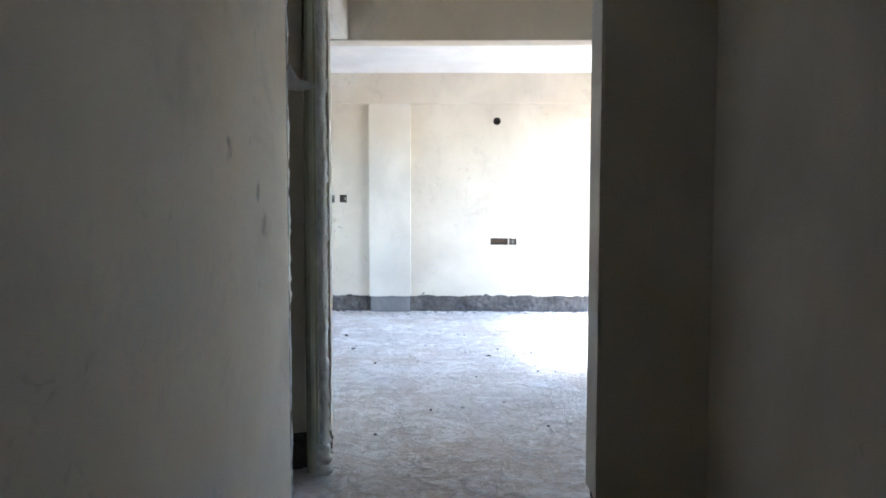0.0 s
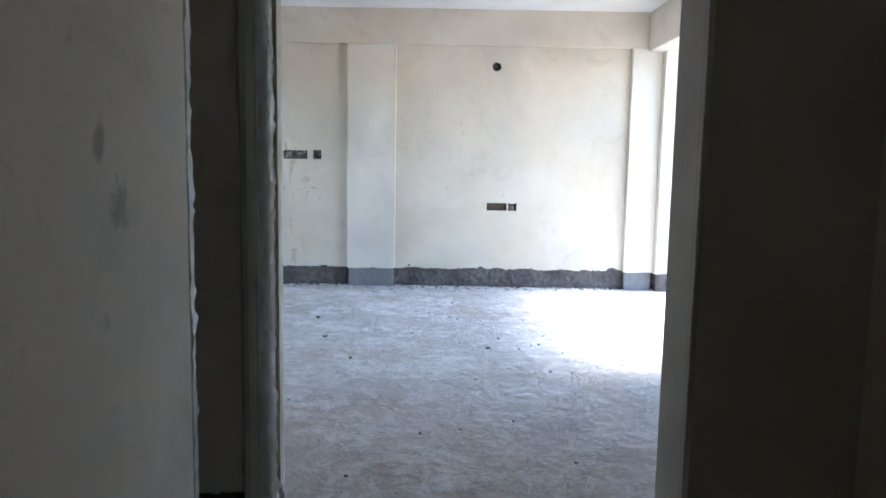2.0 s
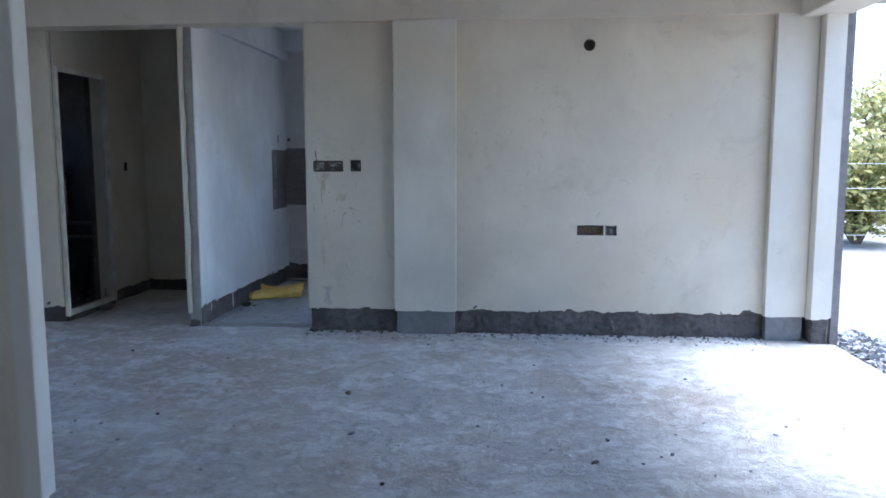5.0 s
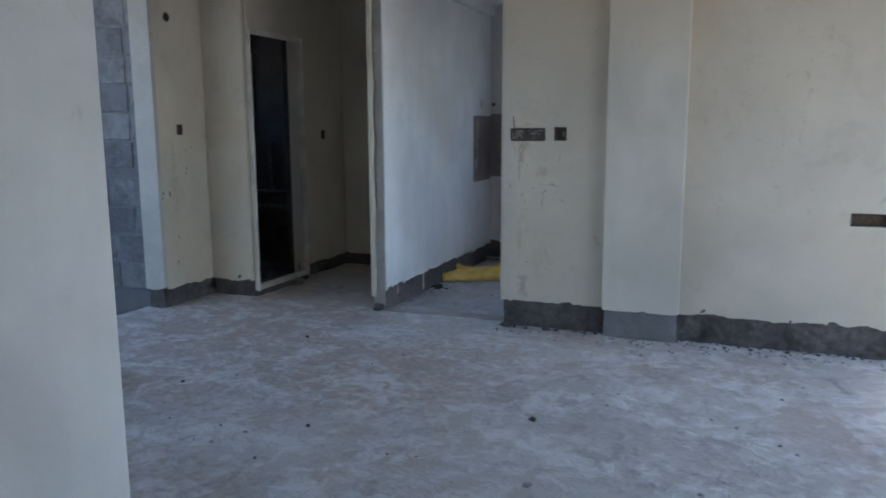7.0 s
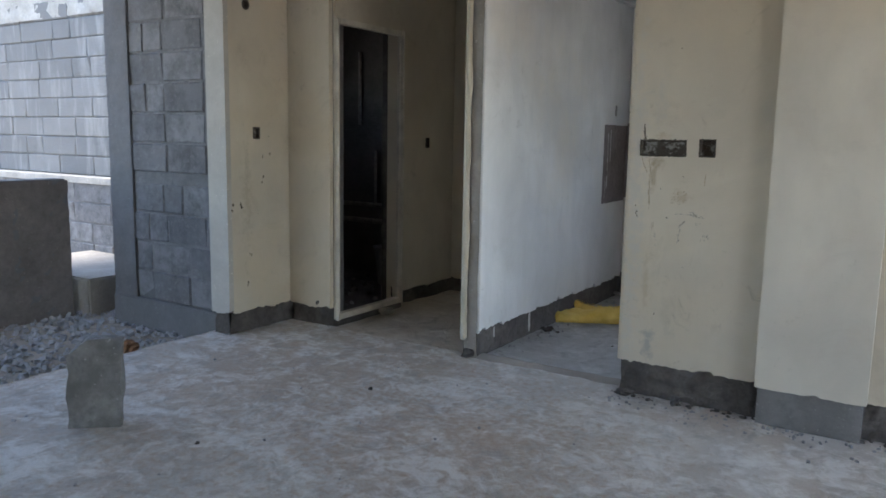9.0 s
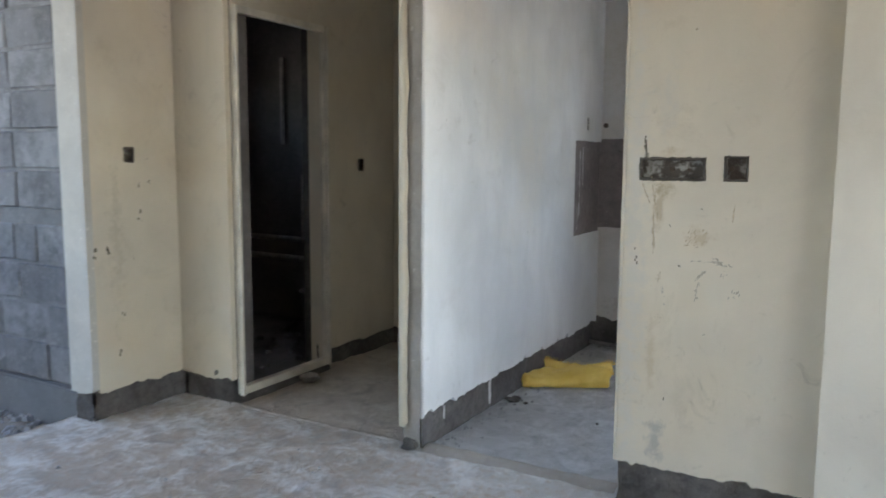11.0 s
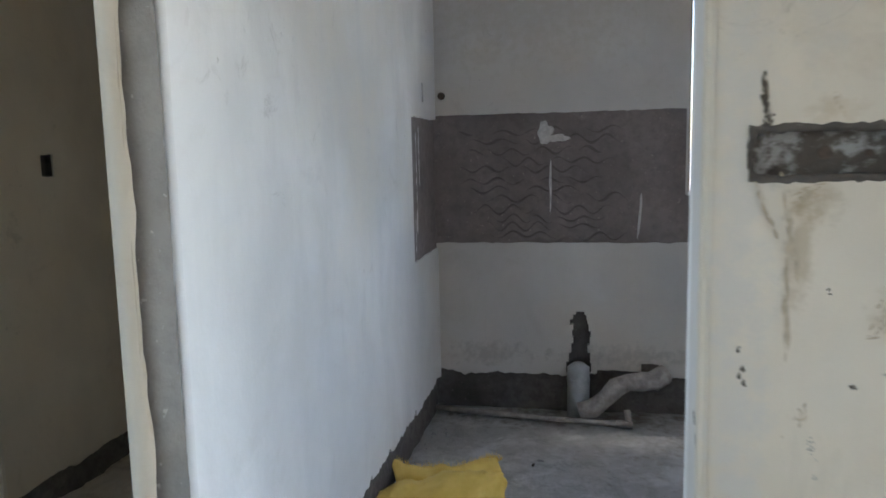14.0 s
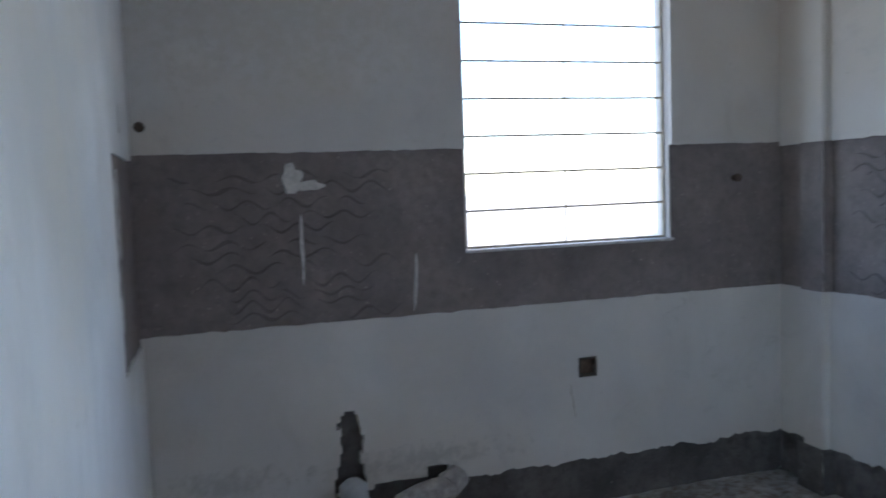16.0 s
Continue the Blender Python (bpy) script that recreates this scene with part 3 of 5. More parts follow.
def trowel(u, z):
    if not -2.1 < u < -1.25:
        return 0.0
    fade = min(1, (u + 2.1) / 0.2, (-1.25 - u) / 0.2)
    row = (z - 0.9) / 0.078
    ridge = row + 0.33 * math.sin(u * 48 + math.sin(round(row) * 2.3) * 2) * (0.7 + 0.5 * noise.noise((u * 5, z * 9, 1)))
    near = abs(ridge - round(ridge))
    return -0.007 * fade * max(0, 1 - near / 0.17) * (0.6 + noise.noise((u * 6, z * 6, 9)))


rough_sheet("tile_backing", "-y", 11.678, -2.28, 0.53, 0.84, 1.57, M_BAND, K, 0.003, 0.009, trowel, [(WX0 - 0.005, WX1 + 0.005, WZ0 - 0.006, 9)])
for x0, x1, z0, z1, y0 in ((WX0 - 0.007, WX0 + 0.004, WZ0, WZ1, 11.688), (WX1 - 0.004, WX1 + 0.007, WZ0, WZ1, 11.688), (WX0 - 0.007, WX1 + 0.007, WZ0 - 0.009, WZ0 + 0.004, 11.664)):
    part("window_reveal", box_bm(x0, x1, y0, 11.79, z0, z1, 0.004), M_PUTTY if x1 - x0 > 0.5 else M_KBACK, K)

KE = wall("wall_kitchen_east", 0.51, 0.7, 10.2, 11.665, 0, CEIL, {"-x": (M_KBACK, [(10.2, 11.665, 0.885, 1.525)])}, "kitchen wall with grey plaster and a dark bare band")
# Unseen doorway added in this wall to bring light onto the kitchen partition.
wall("wall_back_door", 0.51, 0.7, 9.2, 9.24, 0, CEIL, {"-x": (M_KITCHEN, [])}, "plain plastered wall beside an unseen doorway added for light")
beam("beam_back_door", 0.51, 0.7, 9.245, 10.195, 2.2, "plastered lintel above the unseen doorway added for light", M_KITCHEN)
rough_sheet("tile_backing", "-x", 0.522, 10.2, 11.665, 0.84, 1.56, M_BAND, KE, 0.004, 0.02)
KP = part("wall_kitchen_pilaster", box_bm(0.475, 0.6, 11.365, 11.485, 0, CEIL, 0.006), M_KBACK, None)
tagged(KP, "narrow plastered pilaster in the kitchen corner", "pilaster", "", "structure")
rough_sheet("tile_backing", "-x", 0.468, 11.36, 11.49, 0.885, 1.525, M_BAND, KP, 0.003, 0.015)


def comb_marks(x0, x1, z0, z1, rows, material, parent, to=None, seed=12):
    """Wavy raised strips on the bare band, darker to give comb grooves their shade."""
    r = random.Random(seed)
    to = to or side_map("-y", 11.676)
    verts, faces = [], []
    for k in range(rows):
        z, x = z0 + (z1 - z0) * (k + r.uniform(-0.2, 0.2)) / rows, x0 + r.uniform(0, 0.25)
        while x < x1 - 0.2:
            n = r.randint(6, 30)
            phase, amp = r.uniform(0, 6), r.uniform(0.01, 0.024)
            for i in range(n + 1):
                u = x + 0.0125 * i
                w = (0.006 * math.sin(math.pi * (i + 0.3) / (n + 0.6)) + 0.001) * max(0.1, 0.75 + noise.noise((u * 14, k * 3.0, 2)))
                v = z + amp * math.sin(u * (44 + 5 * math.sin(k)) + phase) + 0.012 * noise.noise((u * 4, z * 6, k))
                q = len(verts)
                verts += [to(u, 0, v - w), to(u, 0.0055, v), to(u, 0, v + w)]
                if i:
                    faces += [(q - 3, q, q + 1, q - 2), (q - 2, q + 1, q + 2, q - 1)]
            x += 0.0125 * n + r.uniform(0.01, 0.1)
    ob = mesh_object("comb_marks", verts, faces, material, True)
    ob.parent = parent
    ob["kind"] = "stuff"


# Band cement darkened: the shade inside the grooves is put into this colour.
M_GROOVE = cement_material("groove_shade_cement", (0.16, 0.135, 0.127), 0.4, 0.8, 0.2)
comb_marks(-2.15, -1.27, 0.92, 1.5, 12, M_GROOVE, K)
comb_marks(10.3, 11.34, 0.92, 1.5, 12, M_GROOVE, KE, side_map("-x", 0.52), 21)


def ragged_strip(side, plane, u0, u1, z0, z1, material, parent, amount=0.012, left=True, right=True):
    """An upright daub of plaster with wavering edges."""
    to = side_map(side, plane)
    verts, faces, n = [], [], 110
    for i in range(n + 1):
        z = z0 + (z1 - z0) * i / n
        a = u0 + (wob(z, plane, 1, 4, amount) + wob(z, plane, 2, 17, amount * 0.6) if left else 0)
        b = u1 + (wob(z, plane, 5, 4, amount) + wob(z, plane, 6, 17, amount * 0.6) if right else 0)
        verts += [to(a, -0.015, z), to(a + 0.004, 0, z), to(b - 0.004, wob(z, plane, 9, 12, 0.003), z), to(b, -0.015, z)]
        if i:
            q = 4 * i
            faces += [(q - 4 + k, q - 3 + k, q + k + 1, q + k) for k in range(3)]
    ob = mesh_object("plaster_edge", verts, faces, material, True)
    ob.parent = parent


ragged_strip("-y", 9.079, -2.377, -2.332, 0.13, 2.5, M_CREAM, P, 0.012, False, True)
ragged_strip("-y", 9.112, -2.283, -2.259, 0.16, 2.5, M_KITCHEN, P, 0.006, True, False)
ragged_strip("-x", -1.3135, 9.028, 9.06, 0.2, 2.45, M_CREAM, north, 0.008, False, True)
ragged_strip("-x", 1.063, 3.088, 3.11, 0.2, 2.8, M_WHITE, bpy.data.objects["wall_hall_stub"], 0.006, False, True)
rough_sheet("tile_backing", "-y", 11.357, 0.468, 0.515, 0.885, 1.525, M_BAND, KP, 0.003, 0.012)
rough_sheet("cement_skirting", "-y", 11.355, 0.462, 0.53, -0.01, 0.2, M_CEMENT, KP, 0.006)
rough_sheet("cement_skirting", "-x", 0.462, 11.355, 11.505, -0.01, 0.2, M_CEMENT, KP, 0.006)
part("kitchen_west_closure", box_bm(-3.72, -2.43, 11.0, 11.1, 0, CEIL), M_CEMENT, None)
tagged(bpy.data.objects["kitchen_west_closure"], "plain wall behind the corridor", "wall", "", "structure")


# ---- things ----
def thing(name, label, category, group="", kind="", at=(0, 0, 0)):
    ob = new(name)
    ob.location = at
    ob.empty_display_size = 0.1
    return tagged(ob, label, category, group, kind)


def grab(parent, *children):
    """Parents meshes built in world coordinates to an Empty at its base."""
    for c in children:
        c.parent = parent
        c.matrix_parent_inverse = Matrix.Translation(parent.location).inverted()


def stone_mesh(name, rng, sx, sy, sz, material, rough=0.25):
    bm = bmesh.new()
    bmesh.ops.create_icosphere(bm, subdivisions=2, radius=0.5)
    off = rng.random() * 90
    for v in bm.verts:
        k = 1 + rough * noise.noise(v.co * 2.2 + Vector((off, 0, 0))) * 2
        v.co = Vector((v.co.x * sx * k, v.co.y * sy * k, v.co.z * sz * k))
    me = bpy.data.meshes.new(name)
    bm.to_mesh(me)
    bm.free()
    me.materials.append(material)
    return me


def scatter(name, rng, count, place, size, material, label, category):
    """Many small broken stones as one mesh."""
    verts, faces = [], []
    base = [(-1, -1, -1), (1, -1, -1), (1, 1, -1), (-1, 1, -1), (-0.7, -0.7, 1), (0.7, -0.8, 1), (0.8, 0.6, 1), (-0.6, 0.8, 1)]
    for _ in range(count):
        x, y, z = place(rng)
        s = size(rng)
        turn = Euler((rng.uniform(-0.5, 0.5), rng.uniform(-0.5, 0.5), rng.uniform(0, 6.3))).to_matrix()
        k = len(verts)
        for b in base:
            p = turn @ Vector((b[0] * s * rng.uniform(0.6, 1.1), b[1] * s * rng.uniform(0.45, 1.0), b[2] * s * rng.uniform(0.35, 0.7)))
            verts.append((x + p.x, y + p.y, z + p.z))
        faces += [tuple(k + i for i in f) for f in ((3, 2, 1, 0), (4, 5, 6, 7), (0, 1, 5, 4), (1, 2, 6, 5), (2, 3, 7, 6), (3, 0, 4, 7))]
    ob = mesh_object(name, verts, faces, material)
    return tagged(ob, label, category, "", "stuff")


rng = random.Random(7)

# washroom door frame, standing open with no leaf
FX0, FX1, FY0, FY1, FZ0, FZ1, FW = -3.545, -3.49, 9.195, 9.988, 0.045, 2.2, 0.03
fr = thing("door_frame", "cream painted door frame without a door leaf", "door frame", at=(-3.57, 9.58, 0))


def rebate_jamb(y0, y1, z0, z1, inner):
    """A frame member with a stepped rebate on its inner edge."""
    bm = box_bm(FX0, FX1 - 0.03, y0, y1, z0, z1, 0.004)
    add_box(bm, FX1 - 0.03, FX1, y0 + (0.014 if inner < 0 else 0), y1 - (0.014 if inner > 0 else 0), z0, z1)
    return bm


grab(fr, part("jamb", rebate_jamb(FY0, FY0 + FW, FZ0, FZ1, 1), M_FRAME, None), part("jamb", rebate_jamb(FY1 - FW, FY1, FZ0, FZ1, -1), M_FRAME, None),
     part("head", box_bm(FX0, FX1 - 0.004, FY0 + FW, FY1 - FW, FZ1 - 0.038, FZ1, 0.004), M_FRAME, None),
     part("sill", box_bm(FX0, FX1 - 0.002, FY0 + FW, FY1 - FW, FZ0 + 0.005, FZ0 + 0.05, 0.005), M_FRAME, None))
gap = part("wall_mortar", box_bm(FX0 + 0.02, FX1 - 0.03, FY0 - 0.006, FY1 + 0.02, -0.02, FZ0 + 0.01), M_CEMENT, None)
tagged(gap, "raw mortar bed under the washroom door frame", "mortar", "", "structure")
tagged(part("wall_door_edge", box_bm(-3.66, -3.545, 9.989, 9.999, 0, 2.2), M_CREAM, None), "cream plaster strip beside the door frame", "wall", "", "structure")
lump = new("mortar_lump", stone_mesh("mortar_lump", rng, 0.16, 0.09, 0.07, M_CEMENT_LIGHT, 0.4))
lump.location = (-3.45, 9.72, 0.025)
tagged(lump, "broken lump of pale mortar under the door frame", "mortar lump")

# washroom pipes in the dark
wp = thing("water_pipe", "dusty wall pipes in the dark washroom", "pipe", at=(-4.5, 10.97, 0))
grab(wp, part("pipe", tube_bm([(-5.2, 10.97, 0.72), (-3.74, 10.97, 0.71)], 0.022), M_PIPE_DIRTY, None), part("pipe", tube_bm([(-5.2, 10.965, 0.56), (-3.74, 10.965, 0.55)], 0.026), M_PIPE_DIRTY, None),
     part("riser", tube_bm([(-4.55, 10.97, 0.72), (-4.55, 10.97, 1.25)], 0.014), M_PIPE_DIRTY, None), part("riser", tube_bm([(-4.75, 10.97, 1.5), (-4.75, 10.97, 2.2)], 0.016), M_PIPE_DIRTY, None))
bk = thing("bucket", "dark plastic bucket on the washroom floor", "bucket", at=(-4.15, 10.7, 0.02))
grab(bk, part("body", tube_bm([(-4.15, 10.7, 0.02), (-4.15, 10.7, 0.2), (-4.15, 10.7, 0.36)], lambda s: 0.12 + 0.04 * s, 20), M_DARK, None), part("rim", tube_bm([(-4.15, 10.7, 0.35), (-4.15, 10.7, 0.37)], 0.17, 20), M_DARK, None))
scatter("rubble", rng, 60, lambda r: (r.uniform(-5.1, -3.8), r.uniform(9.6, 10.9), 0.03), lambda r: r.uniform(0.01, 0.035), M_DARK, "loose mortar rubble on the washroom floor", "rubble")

# side doorway frame, still wrapped in film
sf = thing("door_frame", "olive metal door frame wrapped in clear film", "door frame", at=(-0.27, 3.22, 0))


def profile_post(y0, y1, flip):
    """A pressed metal jamb with a rounded nose and a groove."""
    shape = [(-0.166 + (x + 0.188) * 0.62, d) for x, d in [(-0.35, 0.0), (-0.35, 0.6), (-0.33, 0.9), (-0.3, 1.0), (-0.275, 0.96), (-0.267, 0.92), (-0.258, 0.92), (-0.248, 0.93), (-0.22, 0.8), (-0.2, 0.55), (-0.191, 0.25), (-0.188, 0.0)]]
    bm = bmesh.new()
    rows = []
    for z in (0.0, 2.45):
        rows.append([bm.verts.new((x, (y1 - d * (y1 - y0)) if flip else (y0 + d * (y1 - y0)), z)) for x, d in shape])
    for i in range(len(shape)):
        j = (i + 1) % len(shape)
        bm.faces.new((rows[0][i], rows[0][j], rows[1][j], rows[1][i]))
    bm.faces.new(rows[1])
    bmesh.ops.recalc_face_normals(bm, faces=bm.faces)
    return bm


def film_strip(x, y, z0, z1, wx, wy, seed):
    """A wrinkled strip of film that bends round a frame's edge."""
    n, verts, faces = 120, [], []
    for i in range(n + 1):
        z = z0 + (z1 - z0) * i / n
        for k in range(6):
            a = -0.3 + k / 5 * 2.2
            r = 1 + 0.4 * noise.noise((z * 7, k * 0.8, seed)) + 0.6 * noise.noise((z * 28, k, seed))
            verts.append((x + wx * math.sin(a) * r, y - wy * math.cos(a) * r, z + 0.01 * noise.noise((k, z * 20, seed))))
    for i in range(n):
        for k in range(5):
            q = i * 6 + k
            faces.append((q, q + 1, q + 7, q + 6))
    return mesh_object("film", verts, faces, M_FILM, True)


far_jamb = part("jamb", profile_post(3.565, 3.646, True), M_POST, None)
near_jamb = part("jamb", profile_post(2.767, 2.81, False), M_POST, None)
grab(sf, far_jamb, near_jamb, part("head", box_bm(-0.26, -0.17, 2.81, 3.565, 2.42, 2.495, 0.006), M_POST, None))
for f, jamb in ((film_strip(-0.188, 3.592, 0.02, 2.44, 0.032, 0.034, 1), far_jamb), (film_strip(-0.195, 3.574, 0.0, 0.16, 0.045, 0.034, 5), far_jamb), (film_strip(-0.176, 2.79, 0.02, 2.44, 0.016, -0.03, 9), near_jamb)):
    f.parent = jamb
    f["label"] = "crinkled clear packing film"
flap = [(x + 0.024, y - 0.06, z) for x, y, z in [(-0.187, 2.86, 1.84), (-0.18, 2.87, 1.86), (-0.165, 2.875, 1.83), (-0.15, 2.88, 1.805), (-0.11, 2.89, 1.795), (-0.085, 2.895, 1.782), (-0.11, 2.89, 1.768), (-0.15, 2.88, 1.76), (-0.187, 2.86, 1.763)]]
bm = bmesh.new()
vs = [[bm.verts.new((x, y + d, z)) for x, y, z in flap] for d in (0, 0.004)]
bm.faces.new(vs[0]), bm.faces.new(vs[1][::-1])
for i in range(len(flap)):
    j = (i + 1) % len(flap)
    bm.faces.new((vs[0][i], vs[1][i], vs[1][j], vs[0][j]))
fl = part("loose_flap", bm, simple("white_film", (0.75, 0.75, 0.74), 0.4).m, None, "torn white flap of packing film")
grab(sf, fl)


# recessed boxes in the walls
def socket_box(side, plane, u0, u1, z0, z1, label, back=M_HOLE, blobs=2, rim=0.0, knocks=()):
    to = side_map(side, plane)
    ob = thing("socket_box", label, "socket box", "bare socket boxes", at=to(0.5 * (u0 + u1), -0.036, z0))
    t = 0.004
    for name, a, b, c, d, dep0, dep1 in (("back", u0, u1, z0, z1, -0.038, -0.033), ("side", u0 - t, u0 + t, z0, z1, -0.038, -0.008), ("side", u1 - t, u1 + t, z0, z1, -0.038, -0.008), ("side", u0, u1, z0 - t, z0 + t, -0.038, -0.008), ("side", u0, u1, z1 - t, z1 + t, -0.038, -0.008)):
        p, q = to(a, dep0, c), to(b, dep1, d)
        lo, hi = [min(v) for v in zip(p, q)], [max(v) for v in zip(p, q)]
        grab(ob, part(name, box_bm(lo[0], hi[0], lo[1], hi[1], lo[2], hi[2]), back, None))
    if rim:
        vs, fs, per = [], [], []
        steps = 26
        for k in range(4 * steps):
            f, edge = (k % steps) / steps, k // steps
            per.append(((u0 + (u1 - u0) * f, z0), (u1, z0 + (z1 - z0) * f), (u1 - (u1 - u0) * f, z1), (u0, z1 - (z1 - z0) * f))[edge])
        cu, cz = 0.5 * (u0 + u1), 0.5 * (z0 + z1)
        for k, (u, z) in enumerate(per):
            out = rim * (0.35 + 0.9 * abs(noise.noise((u * 60, z * 60, u0))) + 0.6 * max(0, noise.noise((u * 170, z * 170, 4))))
            du, dz = (0.7 * out * (1 if u > cu else -1) if min(abs(u - u0), abs(u - u1)) < 0.006 else 0), (out * (1 if z > cz else -1) if min(abs(z - z0), abs(z - z1)) < 0.006 else 0)
            inn = 0.006 + 0.006 * noise.noise((u * 80, z * 80, 9))
            iu, iz = u + (inn if u < cu else -inn), z + (inn if z < cz else -inn)
            vs += [to(iu, -0.02, iz), to(iu, 0.001, iz), to(u, 0.004, z), to(u + du, 0.0006, z + dz)]
        n = len(per)
        for k in range(n):
            p, q = 4 * k, 4 * ((k + 1) % n)
            fs += [(p + i, p + i + 1, q + i + 1, q + i) for i in range(3)]
        grab(ob, mesh_object("mortar_rim", vs, fs, M_HOLE, True))
    for ku, kz, kr in knocks:
        bm = tube_bm([to(u0 + (u1 - u0) * ku, -0.033, z0 + (z1 - z0) * kz), to(u0 + (u1 - u0) * ku, -0.028, z0 + (z1 - z0) * kz)], kr, 14)
        grab(ob, part("knockout", bm, M_IRON, None))
    for k in range(blobs):
        u = u0 + (u1 - u0) * (k + 0.5) / blobs
        s = stone_mesh("mortar_blob", rng, 0.05, 0.05, 0.045, M_PUTTY if k % 2 == 0 else M_HOLE, 0.5)
        s_ob = new("mortar_blob", s)
        s_ob.location = to(u + rng.uniform(-0.01, 0.01), -0.034, 0.5 * (z0 + z1) + rng.uniform(-0.012, 0.012))
        s_ob.scale = [0.45 if (("y" in side) == (i == 1) and i < 2) else 1 for i in range(3)]
        grab(ob, s_ob)
    return ob


socket_box("-y", 9.03, 0.872, 1.075, 0.812, 0.884, "long bare socket box sunk in the cream wall", M_WOODBOX, 0, 0.006)
socket_box("-y", 9.03, 1.09, 1.181, 0.808, 0.886, "square bare socket box sunk in the cream wall", M_BOXMESS, 0)
socket_box("-y", 9.03, -1.245, -1.008, 1.316, 1.393, "long switch box smeared with mortar in the wall", M_BOXMESS, 0, 0.009, ((0.48, 0.5, 0.011), (0.74, 0.48, 0.006)))
socket_box("-y", 9.03, -0.939, -0.861, 1.316, 1.4, "square switch box smeared with mortar in the wall", M_BOXMESS, 0, 0.008, ((0.25, 0.5, 0.008),))
socket_box("+x", -3.935, 8.81, 8.87, 1.36, 1.435, "small bare switch box in the mud-spattered wall", M_BOXMESS, 0, 0.007, ((0.5, 0.5, 0.006),))
socket_box("+x", -3.575, 10.41, 10.48, 1.3, 1.385, "small bare switch box in the corridor wall", M_HOLE, 0)
socket_box("-y", 11.665, -0.53, -0.45, 0.56, 0.638, "brown socket box in the grey kitchen wall", M_WOODBOX, 0, 0.007)
socket_box("+x", -2.26, 11.345, 11.38, 1.595, 1.685, "narrow pipe slot in the pale partition", M_HOLE, 0)


def sleeve(side, plane, u, z, r, label):
    to = side_map(side, plane)
    ob = thing("pipe_sleeve", label, "pipe sleeve", at=to(u, 0, z))
    bm = bmesh.new()
    rings = []
    for rad, d in ((r + 0.02, -0.006), (r + 0.006, 0.002), (r, 0.001), (r - 0.002, -0.036)):
        rings.append([bm.verts.new(to(u + rad * math.cos(k * math.tau / 24), d, z + rad * math.sin(k * math.tau / 24))) for k in range(24)])
    for a, b in zip(rings, rings[1:]):
        for k in range(24):
            bm.faces.new((a[k], a[(k + 1) % 24], b[(k + 1) % 24], b[k]))
    bm.faces.new(rings[-1])
    bmesh.ops.recalc_face_normals(bm, faces=bm.faces)
    grab(ob, part("rim", bm, M_HOLE, None))


sleeve("-y", 9.03, 0.94, 2.28, 0.036, "round dark pipe hole high in the cream wall")
sleeve("+x", -3.935, 8.763, 2.255, 0.026, "small round pipe hole high in the wall")

# kitchen drain and pipes
dp = thing("drain_pipe", "grey plastic drain pipe stub beside the wall chase", "drain pipe", at=(-1.55, 11.595, 0))
grab(dp, part("pipe", tube_bm([(-1.535, 11.6, 0.0), (-1.535, 11.6, 0.1), (-1.535, 11.6, 0.2), (-1.535, 11.603, 0.255), (-1.535, 11.605, 0.28)], lambda s: 0.056 if s < 0.8 else 0.056 - 0.03 * (s - 0.8) / 0.2, 24), M_PVC, None, smooth=True),
     part("collar", tube_bm([(-1.535, 11.6, 0.19), (-1.535, 11.6, 0.2)], 0.0585, 24), M_PVC, None))
ep = thing("elbow_pipe", "dusty wrapped waste pipe bent along the kitchen wall", "waste pipe", at=(-1.4, 11.545, 0))
path = [(-1.53, 11.515, 0.05), (-1.46, 11.52, 0.07), (-1.40, 11.53, 0.12), (-1.35, 11.54, 0.175), (-1.29, 11.55, 0.2), (-1.22, 11.555, 0.205), (-1.16, 11.56, 0.21), (-1.125, 11.585, 0.225)]
grab(ep, part("pipe", tube_bm(path, lambda s: 0.046 + 0.004 * math.sin(s * 19), 18), M_PIPE_DIRTY, None, smooth=True),
     part("socket_end", tube_bm([(-1.17, 11.558, 0.208), (-1.11, 11.605, 0.232)], 0.05, 18), M_PIPE_DIRTY, None))
tp = thing("floor_pipe", "thin dusty water pipe lying along the kitchen floor", "pipe", at=(-1.8, 11.495, 0))
grab(tp, part("pipe", tube_bm([(-2.28, 11.565, 0.025), (-1.9, 11.515, 0.02), (-1.55, 11.475, 0.018), (-1.3, 11.45, 0.018)], 0.014, 10), M_PIPE_DIRTY, None, smooth=True),
     part("cap", tube_bm([(-1.35, 11.456, 0.02), (-1.27, 11.446, 0.02)], 0.021, 10), M_PIPE_DIRTY, None))
part_up = part("riser", tube_bm([(-1.29, 11.449, 0.02), (-1.3, 11.47, 0.085)], 0.017, 10), M_PIPE_DIRTY, None)
grab(tp, part_up)
for x, y, z, label in ((-2.225, 11.645, 1.64, "capped iron water outlet in the kitchen corner"), (0.272, 11.645, 1.386, "capped iron water outlet beside the window")):
    tap = thing("water_outlet", label, "water outlet", "kitchen water outlets", at=(x, 11.665, z))
    grab(tap, part("nipple", tube_bm([(x, 11.705, z), (x, 11.655, z)], 0.014, 12), M_IRON, None), part("cap", tube_bm([(x, 11.66, z), (x, 11.645, z)], 0.019, 8), M_IRON, None))


